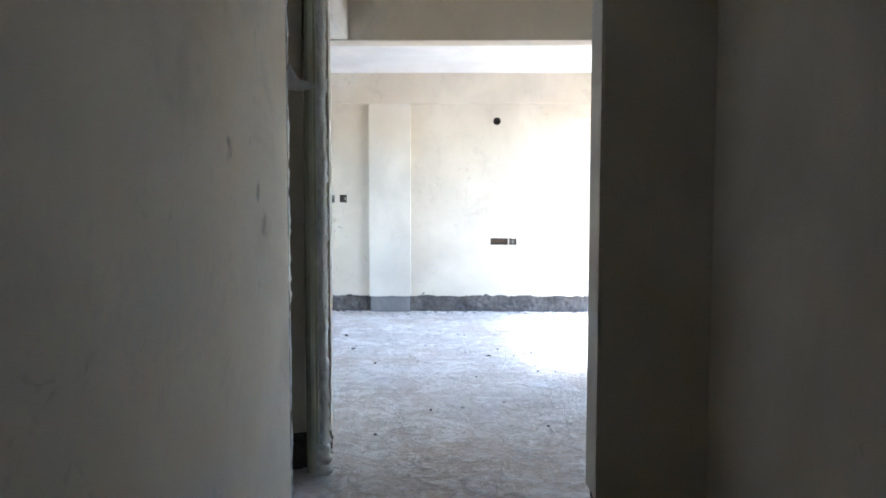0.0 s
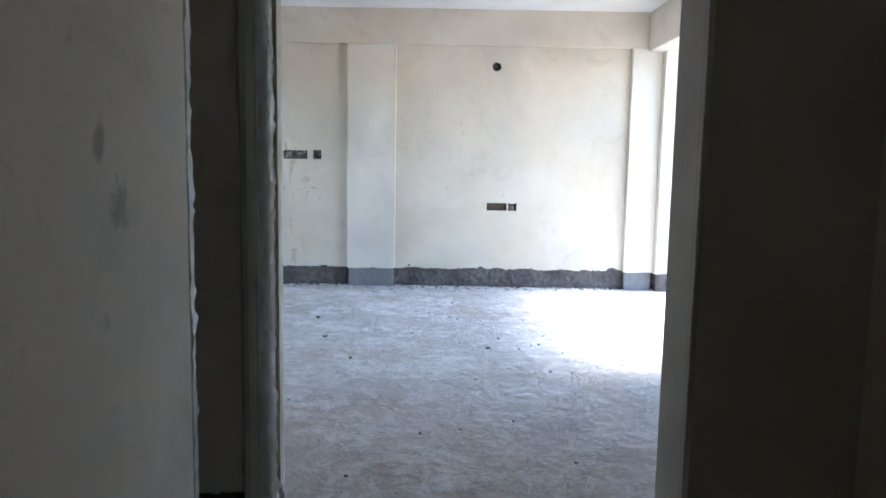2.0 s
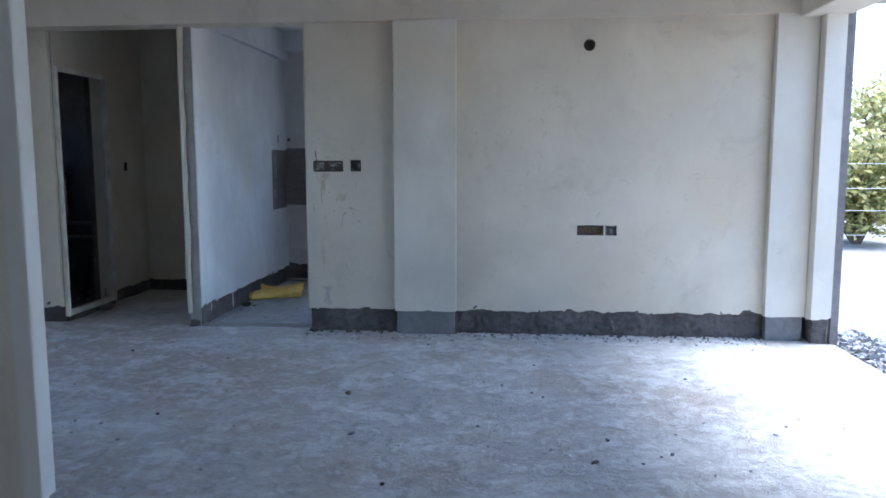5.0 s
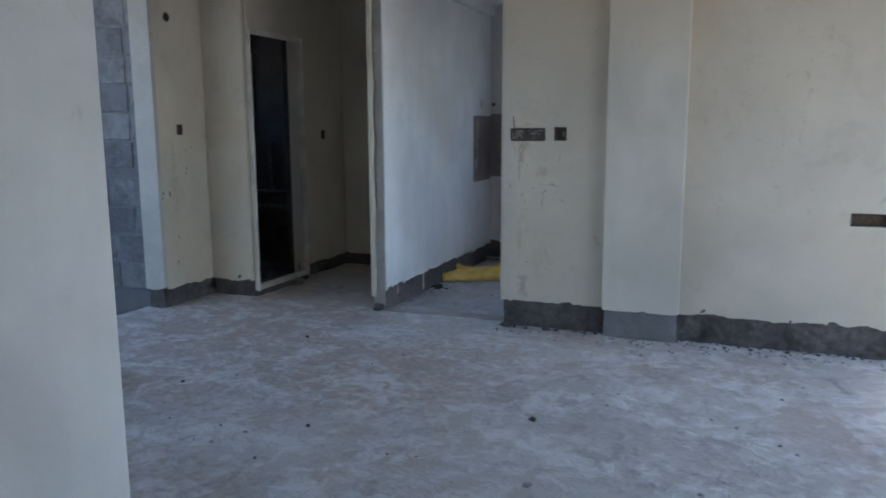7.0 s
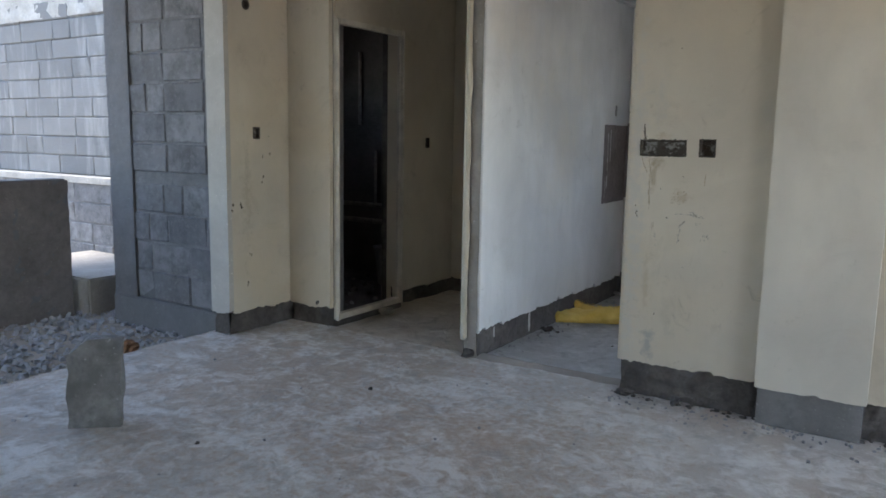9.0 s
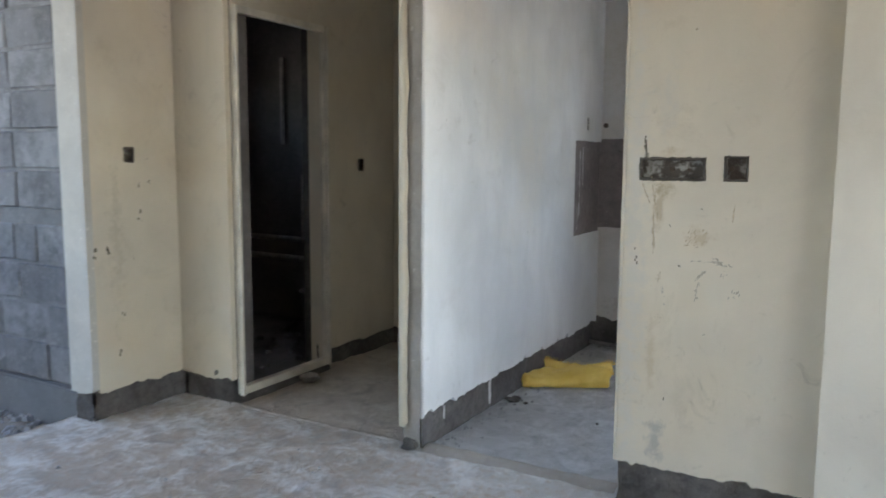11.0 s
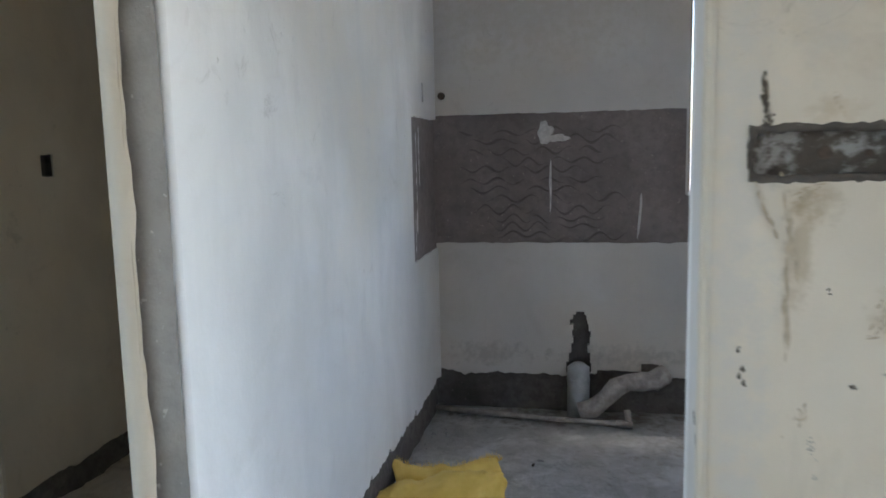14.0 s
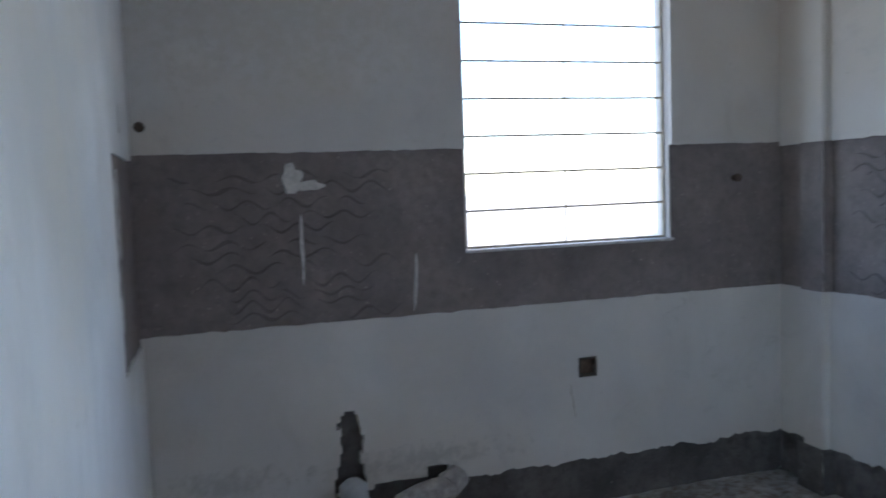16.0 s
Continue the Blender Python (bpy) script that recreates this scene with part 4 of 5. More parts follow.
# smears of putty on the bare band
def smear(label, x, z, w, h, seed, tilt=0.0):
    bm = bmesh.new()
    ring = []
    for k in range(28):
        a = k * math.tau / 28
        r = 1 + 0.5 * noise.noise((math.cos(a) * 1.6, math.sin(a) * 1.6, seed))
        ring.append((x + w * r * math.cos(a) + tilt * h * math.sin(a), z + h * r * math.sin(a)))
    lo, hi = [bm.verts.new((u, 11.687, v)) for u, v in ring], [bm.verts.new((x + (u - x) * 0.86, 11.667, z + (v - z) * 0.94)) for u, v in ring]
    for k in range(28):
        bm.faces.new((lo[k], lo[(k + 1) % 28], hi[(k + 1) % 28], hi[k]))
    bm.faces.new(hi)
    bmesh.ops.recalc_face_normals(bm, faces=bm.faces)
    tagged(part("putty_smear", bm, M_PUTTY, None), label, "putty smear", "putty smears on the band")


smear("thumbed patch of pale putty on the dark band", -1.7, 1.44, 0.04, 0.055, 2)
smear("drawn-out tail of pale putty on the dark band", -1.64, 1.415, 0.055, 0.022, 4)
smear("thin upright streak of pale putty on the dark band", -1.675, 1.18, 0.008, 0.12, 6)
smear("thin leaning streak of pale putty on the dark band", -1.235, 1.02, 0.008, 0.105, 8, 0.09)


def drip(side, plane, u, z0, z1, w, label, group):
    """A thin run of pale putty down a wall."""
    to = side_map(side, plane)
    n, verts, faces = 30, [], []
    for i in range(n + 1):
        z = z0 + (z1 - z0) * i / n
        k = w * (0.5 + 0.9 * abs(noise.noise((z * 25, u, 3))) + 0.3 * math.sin(math.pi * i / n))
        c = u + 0.004 * noise.noise((z * 9, u * 3, 1))
        verts += [to(c - k, -0.004, z), to(c, 0.003, z), to(c + k, -0.004, z)]
        if i:
            q = 3 * i
            faces += [(q - 3, q - 2, q + 1, q), (q - 2, q - 1, q + 2, q + 1)]
    tagged(mesh_object("putty_drip", verts, faces, M_PUTTY, True), label, "putty drip", group)


for u, z0, z1, w in ((11.24, 0.98, 1.45, 0.009), (11.3, 1.2, 1.48, 0.005), (11.2, 0.9, 1.05, 0.005)):
    drip("+x", -2.272, u, z0, z1, w, "pale putty run on the bare cement patch", "putty runs on the patch")
for u, z0, z1, w in ((9.86, 0.02, 0.17, 0.018), (9.34, 0.09, 0.16, 0.005)):
    drip("+x", -2.27, u, z0, z1, w, "pale putty run down the cement wall foot", "putty runs on the wall foot")

# kitchen window: steel frame with bars
win = thing("window_1", "bright open kitchen window with thin steel bars", "window", "", "structure", at=(-0.54, 11.725, WZ0))
for name, b in (("frame", (WX0 + 0.004, WX0 + 0.014, WZ0 + 0.004, WZ1)), ("frame", (WX1 - 0.014, WX1 - 0.004, WZ0 + 0.004, WZ1)), ("frame", (WX0 + 0.014, WX1 - 0.014, WZ0 + 0.004, WZ0 + 0.014)), ("frame", (WX0 + 0.024, WX1 - 0.024, WZ1 - 0.02, WZ1))):
    grab(win, part(name, box_bm(b[0], b[1], 11.713, 11.735, b[2], b[3], 0.002), M_BAR, None))
for k in range(8):
    z = 1.29 + 0.153 * k
    if z < WZ1 - 0.03:
        grab(win, part("bar", tube_bm([(WX0 + 0.006, 11.725, z - 0.002), (-0.54, 11.726, z), (WX1 - 0.006, 11.725, z + 0.001)], 0.0048, 8), M_BAR, None))
grab(win, part("bar", tube_bm([(-0.545, 11.73, WZ0 + 0.01), (-0.53, 11.73, WZ1 - 0.01)], 0.0042, 8), M_BAR, None))

# folded yellow sack
def sack():
    """A flat sack folded once: a sloping front, a soft ridge, a lower back and a frayed open end."""
    verts, faces = [], []
    nu, nv = 56, 22
    for i in range(nu + 1):
        u = i / nu
        x = 0.52 * u
        top = 0.042 + 0.056 * min(1, u * 1.6) ** 0.9 + 0.01 * math.sin(u * 8 + 1)
        ridge = 0.07 + 0.085 * math.sin(math.pi * min(1, u * 1.05)) ** 0.8
        back = 0.12 + 0.2 * math.sin(math.pi * min(1, 0.12 + u * 0.75))
        low = 0.03 + 0.02 * math.sin(u * 5)
        line = [(0.0, 0.0), (-0.012, top * 0.3), (0.012, top * 0.72), (ridge * 0.6, top * 0.97), (ridge, top), ((ridge + back) * 0.5, top * 0.72), (back * 0.9, low * 0.6), (back * 0.92, 0.0)]
        for j in range(nv + 1):
            q = j / nv * (len(line) - 1)
            k = min(int(q), len(line) - 2)
            f = q - k
            y, z = line[k][0] * (1 - f) + line[k + 1][0] * f, line[k][1] * (1 - f) + line[k + 1][1] * f
            # creases that run slantwise from the fold
            crease = 0.03 * noise.noise((u * 4 + y * 5, y * 7 - u * 2, 3)) + 0.02 * abs(noise.noise((u * 11 - y * 16, y * 6, 7))) + 0.004 * noise.noise((u * 26, y * 30, 2))
            keep = min(1, z / 0.03)
            skew = (0.05 * (z / 0.12) + 0.09 * y) * (u - 0.45)
            verts.append((x + skew + 0.012 * noise.noise((j * 0.35, u * 2, 5)), y + 0.008 * noise.noise((u * 6, j * 0.3, 9)), max(0.002, z + crease * keep)))
    for i in range(nu):
        for j in range(nv):
            q = i * (nv + 1) + j
            faces.append((q, q + nv + 1, q + nv + 2, q + 1))
    faces += [tuple(range(nv + 1)), tuple(nu * (nv + 1) + j for j in range(nv, -1, -1))]
    body = mesh_object("sack_cloth", verts, faces, M_SACK, True)
    ob = thing("sack", "crumpled yellow woven sack folded on the kitchen floor", "sack", at=(-2.262, 10.3, 0.0))
    body.parent = ob
    # the open end behind the fold, turned up a little
    hv, hf, n = [], [], 40
    for i in range(n + 1):
        t = i / n
        x, y = 0.17 + 0.42 * t, 0.345 - 0.11 * t + 0.012 * math.sin(t * 17)
        lift = 0.105 - 0.035 * math.sin(math.pi * t) + 0.012 * noise.noise((t * 9, 1, 4))
        for k in range(4):
            w = k / 3
            hv.append((x - 0.01 * w, y - 0.06 * (1 - w), max(0.003, 0.035 + (lift - 0.035) * w ** 0.7 + 0.006 * noise.noise((t * 15, w * 3, 8)))))
        if i:
            q = 4 * i
            hf += [(q - 4 + k, q + k, q + k + 1, q - 3 + k) for k in range(3)]
    hem = mesh_object("turned_hem", hv, hf, M_SACK, True)
    hem.parent = ob
    so = hem.modifiers.new("thickness", "SOLIDIFY")
    so.thickness = 0.002
    fv, ff = [], []
    r = random.Random(5)
    for _ in range(520):
        t = r.random() ** 1.4 if r.random() < 0.75 else r.uniform(0.86, 1.03)
        x, y = 0.16 + 0.43 * t, 0.345 - 0.11 * t + 0.012 * math.sin(t * 17)
        z = 0.1 - 0.035 * math.sin(math.pi * min(1, t))
        q = len(fv)
        fv += [(x, y, z - 0.012), (x + 0.004, y, z - 0.012), (x + r.gauss(0, 0.012), y + r.uniform(-0.015, 0.025), max(0.003, z + r.uniform(-0.02, 0.028)))]
        ff.append((q, q + 1, q + 2))
    fringe = mesh_object("frayed_edge", fv, ff, M_SACK)
    fringe.parent = ob
    fringe["kind"] = "stuff"
    ob.rotation_euler = (0, 0, radians(28.8))


sack()

# upright stone left standing in the floor
bm = box_bm(-0.118, 0.118, -0.045, 0.045, 0, 0.44)
bmesh.ops.subdivide_edges(bm, edges=bm.edges[:], cuts=7, use_grid_fill=True)
for v in bm.verts:
    if v.co.x < -0.03 and v.co.z > 0.3:
        v.co.z -= (-0.03 - v.co.x) * 0.95 * (v.co.z - 0.3) / 0.14
    v.co += Vector((noise.noise(v.co * 9), noise.noise(v.co * 9 + Vector((5, 0, 0))), noise.noise(v.co * 9 + Vector((0, 5, 0))))) * 0.012
    v.co += Vector((noise.noise(v.co * 30), noise.noise(v.co * 30 + Vector((5, 0, 0))), 0)) * 0.006
slab = part("stone_slab", bm, cement_material("grey_slab", (0.34, 0.34, 0.34), 1.0), None)
slab.matrix_world = pose(-3.175, 7.075, -0.01, 0, 2, 46)
tagged(slab, "broken grey concrete slab standing upright on the floor", "slab")
bm = bmesh.new()
bmesh.ops.create_icosphere(bm, subdivisions=3, radius=0.06)
for v in bm.verts:
    v.co *= 1 + 0.35 * noise.noise(v.co * 40)
    v.co.z *= 0.85
husk = part("husk", bm, M_HUSK, None)
husk.location = (-4.37, 8.07, GROUND + 0.05 + 0.03)
tagged(husk, "shaggy brown coconut husk on the gravel", "husk")

# small stones on the floor
for k, (x, y, s) in enumerate(((1.705, 6.847, 0.035), (-0.623, 7.354, 0.05), (-2.436, 8.245, 0.03), (-0.462, 6.692, 0.045), (0.746, 6.412, 0.04), (0.84, 6.7, 0.03), (0.55, 6.55, 0.025), (-0.2, 6.1, 0.03), (-1.6, 6.9, 0.03), (0.3, 7.6, 0.025), (-1.66, 9.9, 0.02), (-1.72, 10.95, 0.022), (-1.69, 11.0, 0.02), (-2.12, 10.02, 0.035), (-2.6, 7.2, 0.03))):
    p = new("pebble", stone_mesh("pebble", rng, s * rng.uniform(0.7, 1.2), s * 0.7, s * 0.4, M_HOLE if k % 3 else M_RUBBLE, 0.5))
    p.location, p.rotation_euler = (x, y, s * 0.13), (0, 0, rng.uniform(0, 6))
    tagged(p, "small dark crumb of mortar on the cement floor", "pebble", "crumbs on the floor")


def crumbs(r):
    edge = r.random()
    if edge < 0.5:
        return r.uniform(-1.3, 2.3), 8.95 - abs(r.gauss(0, 0.08)), 0.004
    if edge < 0.7:
        return -2.24 + abs(r.gauss(0, 0.06)), r.uniform(9.2, 11.345), 0.0
    return r.uniform(-3.9, 2.6), r.uniform(3.8, 8.9), 0.003


scatter("floor_crumbs", rng, 420, crumbs, lambda r: r.uniform(0.003, 0.011), M_RUBBLE, "scattered mortar crumbs along the wall feet", "crumbs")
scatter("rubble", rng, 150, lambda r: (r.uniform(-1.33, 2.3), 9.03 - abs(r.gauss(0, 0.03)), 0.004), lambda r: r.choice((0.004, 0.006, 0.01, 0.015)) * r.uniform(0.7, 1.2), M_CEMENT, "broken dark mortar along the foot of the wall", "rubble")
for x, y, z, sx, sz in ((1.16, 8.99, 0.09, 0.035, 0.13), (-0.97, 8.99, 0.03, 0.06, 0.06), (-1.25, 8.98, 0.02, 0.12, 0.05), (-2.32, 9.1, 0.03, 0.1, 0.07), (-1.2, 9.2, 0.015, 0.16, 0.05), (-2.19, 10.0, 0.02, 0.1, 0.05)):
    p = new("mortar_lump", stone_mesh("mortar_lump", rng, sx * 0.8, 0.05, sz * 0.8, M_CEMENT, 0.6))
    p.location = (x, y, z)
    tagged(p, "pale lump of dropped mortar at the wall foot", "mortar lump", "mortar at the wall feet")
bm = bmesh.new()
for i in range(41):
    x = -2.27 + 0.94 * i / 40
    for y, z in ((9.1, -0.005), (9.15, 0.014), (9.2, 0.016), (9.25, -0.012)):
        bm.verts.new((x, y + 0.02 * noise.noise((x * 4, y, 0)), z + 0.008 * noise.noise((x * 9, y * 9, 4))))
bm.verts.ensure_lookup_table()
for i in range(40):
    for k in range(3):
        a = i * 4 + k
        bm.faces.new((bm.verts[a], bm.verts[a + 4], bm.verts[a + 5], bm.verts[a + 1]))
tagged(part("kitchen_threshold", bm, M_CEMENT_LIGHT, None, smooth=True), "low uneven cement ridge at the kitchen opening", "threshold", "", "structure")



def mud_spots(side, plane, spots, seed, label):
    """Small flat splashes and scuffs of mud on a wall."""
    r = random.Random(seed)
    to = side_map(side, plane)
    verts, faces = [], []
    for u, z, size, tall in spots:
        for _ in range(r.randint(2, 5)):
            cu, cz, q = u + r.gauss(0, size * 0.7), z + r.gauss(0, size * tall * 0.8), len(verts)
            w, turn = size * r.uniform(0.2, 0.75), r.uniform(0, 6.3)
            for k in range(9):
                a = k * math.tau / 9
                rad = w * r.uniform(0.5, 1.2)
                verts.append(to(cu + rad * math.cos(a), 0.0006, cz + rad * tall * math.sin(a)))
            verts.append(to(cu, 0.0022, cz))
            faces += [(q + k, q + (k + 1) % 9, q + 9) for k in range(9)]
    ob = mesh_object("mud_spatter", verts, faces, M_SCUFF)
    return tagged(ob, label, "mud spatter", "", "stuff")


mud_spots("+x", -3.935, [(8.9, 1.211, 0.012, 1.6), (8.965, 1.244, 0.01, 1), (8.951, 1.369, 0.009, 1), (8.901, 1.076, 0.01, 2), (8.691, 0.887, 0.012, 1.8), (8.6, 0.89, 0.012, 1.8), (8.769, 0.55, 0.008, 2), (8.742, 0.343, 0.01, 2), (8.84, 0.86, 0.007, 1.5)], 4, "dark mud spatter on the cream wall end")
mud_spots("-y", 9.03, [(-1.255, 1.055, 0.004, 1.6), (-1.245, 1.0, 0.007, 1.8), (-1.125, 1.145, 0.004, 1), (-1.01, 1.208, 0.004, 0.7), (-1.085, 0.993, 0.005, 0.8), (-1.122, 0.47, 0.003, 2), (-0.985, 0.738, 0.003, 1)], 5, "small dark scuffs on the cream wall")
mud_spots("-x", -1.312, [(9.06, 0.9, 0.016, 2.0), (9.075, 0.93, 0.01, 1.5), (9.06, 0.62, 0.01, 2.5)], 6, "dark cement stain on the wall end")


def scratches(plane, strokes, seed, material, label):
    """Bundles of fine slivers dragged across a wall: u, z, length, spread, degrees, count."""
    r = random.Random(seed)
    to = side_map("-y", plane)
    verts, faces = [], []
    for u, z, length, spread, turn, count in strokes:
        ca, sa = math.cos(radians(turn)), math.sin(radians(turn))
        for _ in range(count):
            along, off = r.gauss(0, 0.36) * length, r.gauss(0, 0.5) * spread
            ln, w, bend = length * r.uniform(0.1, 0.3), r.uniform(0.0006, 0.0028), r.uniform(-0.15, 0.15)
            q = len(verts)
            for k in range(5):
                f = k / 4 - 0.5
                p, o = along + ln * f, off + bend * ln * (f * f - 0.1)
                h = w * (1 - (2 * f) ** 2) * r.uniform(0.6, 1.3) + 0.0002
                for side in (-h, h):
                    verts.append(to(u + p * ca - (o + side) * sa, 0.0006 + 0.00002 * len(faces) / 4, z + p * sa + (o + side) * ca))
            faces += [(q + 2 * k, q + 2 * k + 1, q + 2 * k + 3, q + 2 * k + 2) for k in range(4)]
    tagged(mesh_object("wall_scratches", verts, faces, material), label, "scratches", "", "stuff")


M_SMUDGE = simple("brown_smudge", (0.47, 0.39, 0.28), 0.85, 0, 0.2, 40, 0.0).m
M_GREYRUB = simple("grey_rub", (0.37, 0.335, 0.275), 0.85, 0, 0.2, 40, 0.0).m
# The first three bundles draw a plaster crease as brown lines.
scratches(9.03, [(-1.187, 1.12, 0.15, 0.004, 91, 30), (-1.185, 1.24, 0.12, 0.004, 100, 22), (-1.222, 1.27, 0.09, 0.004, 112, 16), (-1.04, 1.11, 0.05, 0.02, 60, 24), (-0.995, 1.118, 0.03, 0.01, 50, 12), (-1.03, 1.08, 0.05, 0.012, 10, 12), (-1.15, 1.295, 0.05, 0.012, 20, 16), (-1.16, 0.94, 0.04, 0.012, 75, 14), (-1.155, 0.786, 0.025, 0.012, 40, 14), (-1.12, 1.425, 0.03, 0.012, 100, 8), (-0.9, 1.21, 0.08, 0.004, 88, 12)], 3, M_SMUDGE, "thin brown crease lines, drips and rubs on the cream wall")
scratches(9.03, [(-1.005, 0.963, 0.04, 0.008, 52, 26), (-0.945, 1.016, 0.05, 0.01, -22, 30), (-0.99, 1.016, 0.07, 0.003, 2, 10), (-1.018, 0.9, 0.06, 0.006, 84, 14), (-0.925, 0.97, 0.03, 0.01, 60, 8), (-0.885, 0.9, 0.05, 0.014, 70, 10), (-1.142, 0.894, 0.022, 0.006, 110, 14), (-1.136, 0.845, 0.012, 0.004, 120, 5)], 4, M_GREYRUB, "grey scratches on the cream wall")
scratches(11.665, [(-0.562, 0.45, 0.11, 0.004, 98, 18)], 9, M_GREYRUB, "dark scrape on the grey kitchen wall")
scratches(9.03, [(-1.226, 1.43, 0.08, 0.004, 95, 34), (-1.222, 1.4, 0.03, 0.008, 90, 16)], 8, M_SCUFF, "dark torn plaster above the switch box")

# blue plastic sheet and a pale cloth beside the hall's end
def crumple(name, material, x, y, w, d, h, seed, label, category):
    nu = 26
    verts, faces = [], []
    for j in range(nu + 1):
        for i in range(nu + 1):
            u, v = i / nu, j / nu
            e = min(u, v, 1 - u, 1 - v) * 4
            z = h * min(1, e) * (0.55 + 0.9 * noise.noise((u * 2.6, v * 2.6, seed)) + 0.25 * noise.noise((u * 8, v * 8, seed)))
            verts.append((x + (u - 0.5) * w + 0.03 * noise.noise((v * 5, u, seed)), y + (v - 0.5) * d + 0.03 * noise.noise((u * 5, v, seed + 3)), max(0.006, z)))
    for j in range(nu):
        for i in range(nu):
            q = j * (nu + 1) + i
            faces.append((q, q + 1, q + nu + 2, q + nu + 1))
    ob = mesh_object(name, verts, faces, material, True)
    so = ob.modifiers.new("thickness", "SOLIDIFY")
    so.thickness = 0.003
    tagged(ob, label, category)


crumple("plastic_sheet", M_BLUE, 2.14, 5.08, 0.55, 0.5, 0.17, 3, "crumpled blue plastic sheet on the floor", "plastic sheet")
crumple("cloth", M_CLOTH, 1.72, 4.72, 0.35, 0.3, 0.07, 8, "crumpled pale cloth on the floor", "cloth")

# ---- outside, east ----
scatter("rubble", rng, 1100, lambda r: (lambda x, y: (x, y, GROUND + 0.14 * math.exp(-((x - 3.05) / 0.3) ** 2) + r.uniform(-0.02, 0.03)))(2.84 + abs(r.gauss(0, 0.33)), r.uniform(5.9, 9.3)), lambda r: r.choice((0.01, 0.015, 0.02, 0.035)) * r.uniform(0.7, 1.2), M_RUBBLE, "broken stone rubble along the edge of the floor", "rubble")

fence = thing("fence", "wire fence on rough wooden posts", "fence", at=(8, 12, 0))
for x in (2.9, 5.35, 7.8, 10.2, 12.7):
    grab(fence, part("post", tube_bm([(x, 12.0, GROUND - 0.1), (x + 0.02, 12.0, 0.7), (x + 0.03, 12.01, 1.5)], lambda s: 0.055 - 0.012 * s, 10), M_POLE, None))
for z in (0.55, 0.83, 1.08, 1.36):
    grab(fence, part("wire", tube_bm([(2.9, 11.95, z), (5.35, 11.95, z - 0.01), (7.8, 11.95, z), (12.7, 11.95, z)], 0.004, 6), M_WIRE, None))


def shrub(x, y, height, spread, count, seed, label, leaf=1.0):
    """A bush: stems that fork, and clumps of small leaves with gaps between."""
    r = random.Random(seed)
    ob = thing("shrub", label, "shrub", "shrubs behind the fence", at=(x, y, GROUND))
    tips = []
    for k in range(9):
        a = k * 0.7 + r.uniform(-0.3, 0.3)
        top = Vector((math.cos(a) * spread * r.uniform(0.2, 0.6), math.sin(a) * spread * r.uniform(0.2, 0.6), height * r.uniform(0.55, 0.9)))
        mid = top * 0.5 + Vector((r.uniform(-0.15, 0.15), r.uniform(-0.15, 0.15), 0))
        stem = part("stem", tube_bm([(0, 0, -0.05), tuple(mid), tuple(top)], lambda s: 0.07 * (1 - 0.75 * s), 7), M_BARK, ob)
        for q in range(12):
            tips.append(mid.lerp(top, r.uniform(-0.85, 1)) + Vector((r.gauss(0, 0.35), r.gauss(0, 0.35), r.gauss(0, 0.3))) * spread * 0.55)
    verts, faces = [], []
    for k in range(count):
        c = r.choice(tips) + Vector((r.gauss(0, 1), r.gauss(0, 1), r.gauss(0, 0.8))) * 0.36 * leaf
        c.z = max(c.z, 0.15 + 0.9 * r.random())
        turn = Euler((r.uniform(-1.0, 1.0), r.uniform(-1.0, 1.0), r.uniform(0, 6.3))).to_matrix()
        s = r.uniform(0.07, 0.16) * leaf
        q = len(verts)
        for b in ((-1, 0, 0), (0, -0.5, 0.12), (1, 0, 0), (0, 0.5, 0.12)):
            verts.append(tuple(c + turn @ Vector(b) * s))
        faces.append((q, q + 1, q + 2, q + 3))
    crown = mesh_object("crown", verts, faces, M_LEAF)
    crown.parent = ob


shrub(6.75, 17.6, 2.2, 1.45, 5600, 3, "low leafy bush standing behind the wire fence", 0.6)
shrub(10.9, 24.4, 3.7, 2.1, 5200, 1, "leafy yellow-green bush far behind the wire fence")
shrub(13.6, 25.0, 4.8, 2.8, 5200, 2, "taller sunlit bush far behind the wire fence")
shrub(19.5, 27.5, 4.6, 3.0, 4800, 4, "broad leafy bush far behind the wire fence")
shrub(13.8, 29.0, 6.2, 2.6, 4800, 5, "tall sunlit bush behind the nearer bushes")

# ---- outside, west ----
scatter("gravel", rng, 3600, lambda r: (r.uniform(-7.2, -4.16), r.uniform(5.6, 9.6), GROUND + r.uniform(-0.012, 0.008)), lambda r: r.uniform(0.008, 0.03), M_RUBBLE, "loose grey gravel beside the house", "gravel")


def block_meshes(name, length, height, depth, material, count=5):
    out = []
    for k in range(count):
        bm = box_bm(-length / 2, length / 2, 0, depth, -height / 2, height / 2)
        bmesh.ops.bevel(bm, geom=bm.edges[:], offset=0.01, segments=1, affect="EDGES")
        for v in bm.verts:
            v.co += Vector((noise.noise(v.co * 9 + Vector((k * 3, 0, 0))) * 0.012, noise.noise(v.co * 9 + Vector((0, k * 3, 4))) * 0.02, noise.noise(v.co * 9 + Vector((2, 0, k * 3))) * 0.008))
        me = bpy.data.meshes.new(name)
        bm.to_mesh(me)
        bm.free()
        me.materials.append(material)
        out.append(me)
    return out


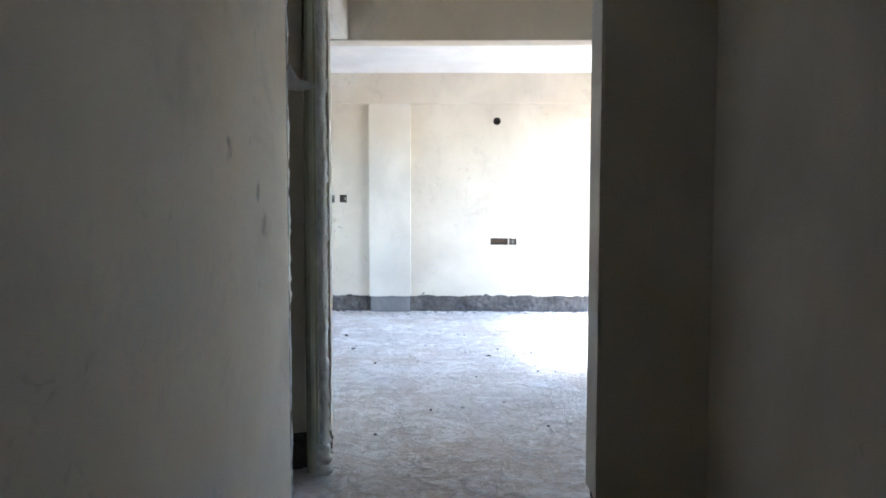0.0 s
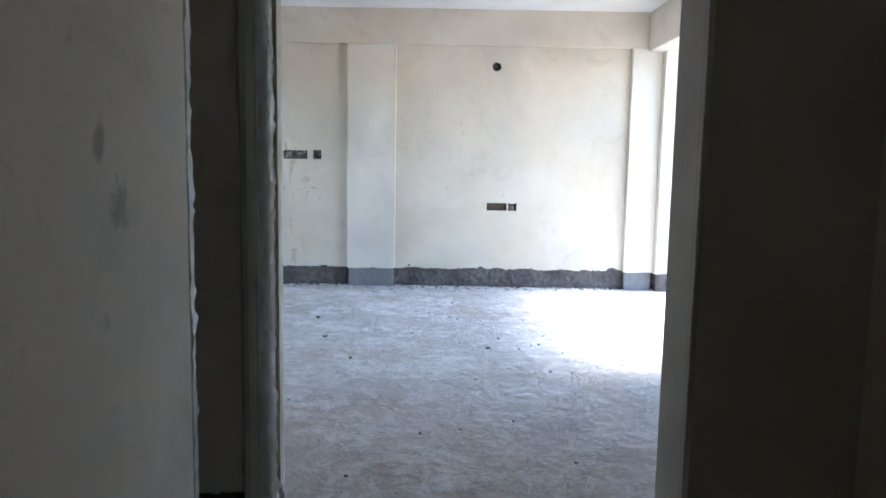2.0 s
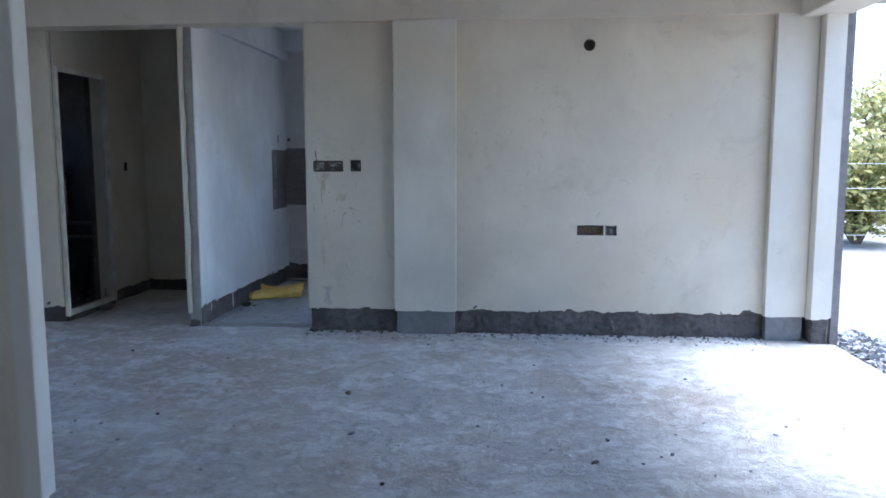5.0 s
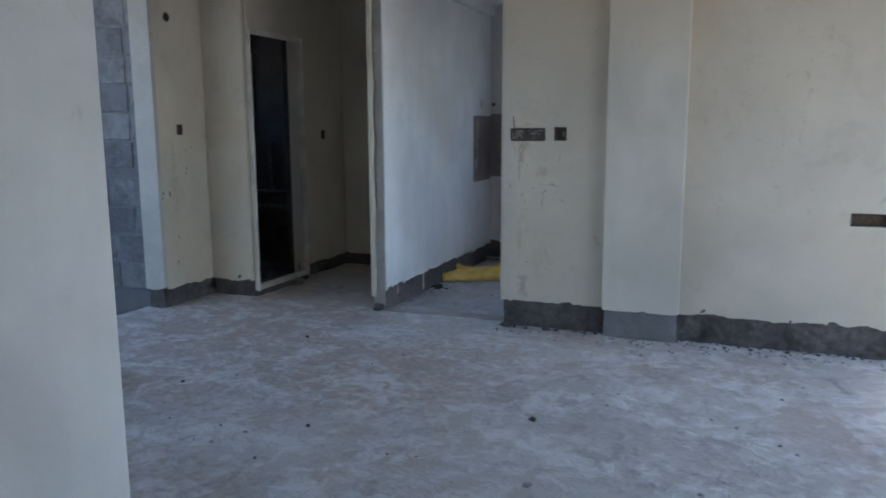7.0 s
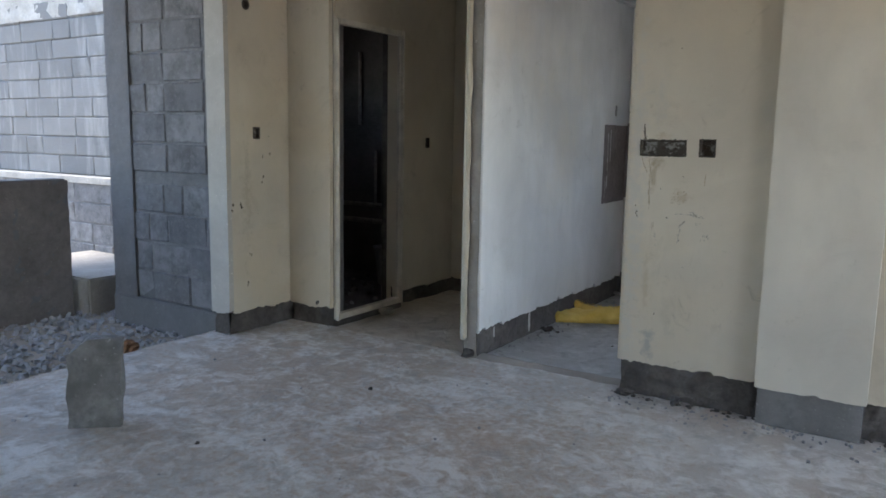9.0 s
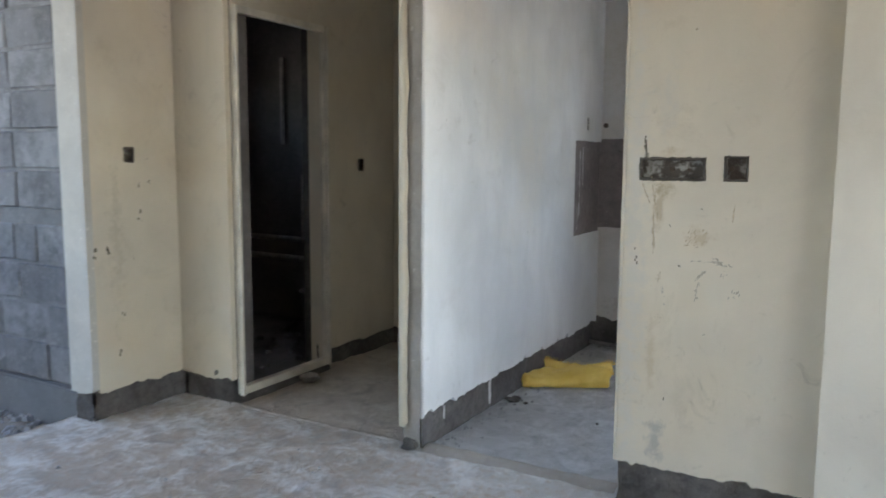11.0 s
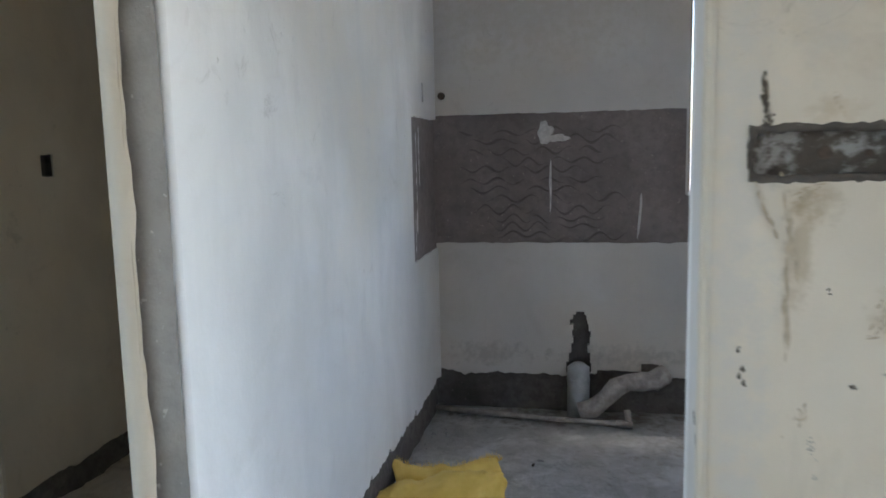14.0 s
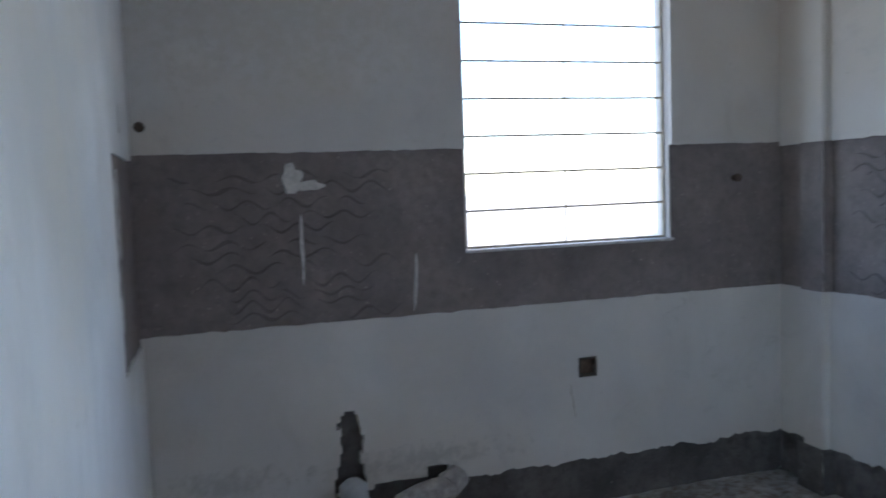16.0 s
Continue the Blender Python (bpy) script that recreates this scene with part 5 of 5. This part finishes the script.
def block_wall(ob, x0, x1, y, z0, z1, length, height, depth, material, seed):
    """Courses of blocks that face the -y side, with recessed joints."""
    r = random.Random(seed)
    joint = 0.011
    whole, half = block_meshes("block", length - joint, height - joint, depth, material), block_meshes("block", length / 2 - joint, height - joint, depth, material, 3)
    for c in range(math.ceil((z1 - z0) / height)):
        x = x0 - (0 if c % 2 else length / 2) - r.uniform(0, 0.08)
        while x < x1:
            w = length if r.random() < 0.8 else length / 2
            a, b = max(x, x0), min(x + w, x1)
            if b - a > 0.07:
                p = new("block", r.choice(whole if w == length else half))
                p.parent = ob
                p.location = (0.5 * (a + b), y + r.uniform(-0.006, 0.006), z0 + height * (c + 0.5))
                p.scale = ((b - a - joint) / (w - joint), 1, 1)
            x += w


bw = part("wall_block", box_bm(-5.15, -4.125, 8.7065, 8.88, GROUND - 0.1, 3.0), M_JOINT, None)
tagged(bw, "raw grey concrete block wall outside the opening", "wall", "", "structure")
block_wall(bw, -5.15, -4.125, 8.7, 0.1, 1.01, 0.44, 0.2275, 0.1, M_BLOCK, 3)
rough_sheet("levelling_course", "-y", 8.704, -5.15, -4.125, 1.012, 1.088, M_MORTAR, bw, 0.012, 0.02)
block_wall(bw, -5.15, -4.125, 8.7, 1.09, 2.95, 0.44, 0.222, 0.1, M_BLOCK, 8)
part("plinth", box_bm(-5.42, -4.125, 8.66, 8.8, GROUND - 0.1, 0.1, 0.01), M_MORTAR, bw)
rough_sheet("pillar", "-y", 8.68, -5.42, -5.14, 0.08, 3.0, M_MORTAR, bw, 0.006)
part("pillar_core", box_bm(-5.42, -5.14, 8.69, 8.9, 0.08, 3.0), M_MORTAR, bw)

bd = part("wall_boundary", box_bm(-16, -5.5, 10.42, 10.6, GROUND - 0.1, 3.55), M_JOINT, None)
tagged(bd, "tall pale stone block boundary wall", "wall", "", "structure")
block_wall(bd, -13.0, -5.6, 10.4, 0.86, 2.75, 0.72, 0.232, 0.12, M_STONE, 5)
rough_sheet("concrete_course", "-y", 10.39, -13, -5.6, 2.74, 3.1, M_CONCRETE, bd, 0.03, 0.05)
block_wall(bd, -13.0, -5.6, 10.4, 3.1, 3.5, 0.72, 0.2, 0.12, M_STONE, 6)
lw = part("wall_retaining", box_bm(-13, -5.6, 10.13, 10.39, GROUND - 0.1, 0.84), M_MORTAR, None)
tagged(lw, "low stone block footing along the boundary wall", "wall", "", "structure")
block_wall(lw, -13.0, -5.6, 10.12, GROUND, 0.8, 0.72, 0.235, 0.1, M_BLOCK, 7)
rough_sheet("coping", "-y", 10.085, -13, -5.6, 0.8, 0.87, M_CONCRETE, lw, 0.01)
part("coping_top", box_bm(-13, -5.6, 10.1, 10.4, 0.815, 0.86, 0.006), M_CONCRETE, lw)
pp = part("wall_parapet", box_bm(-6.1, -5.9, 6.2, 8.6, GROUND - 0.1, 1.0, 0.012), M_MORTAR, None)
tagged(pp, "dark rough cement parapet outside", "wall", "", "structure")
rough_sheet("render_coat", "+x", -5.895, 6.2, 8.6, GROUND - 0.05, 0.99, M_DARK, pp, 0.01, 0.03)
st = part("step", box_bm(-7.2, -5.75, 8.65, 9.6, GROUND - 0.1, 0.17, 0.015), M_CEMENT_LIGHT, None)
tagged(st, "raw concrete step outside", "step", "", "structure")
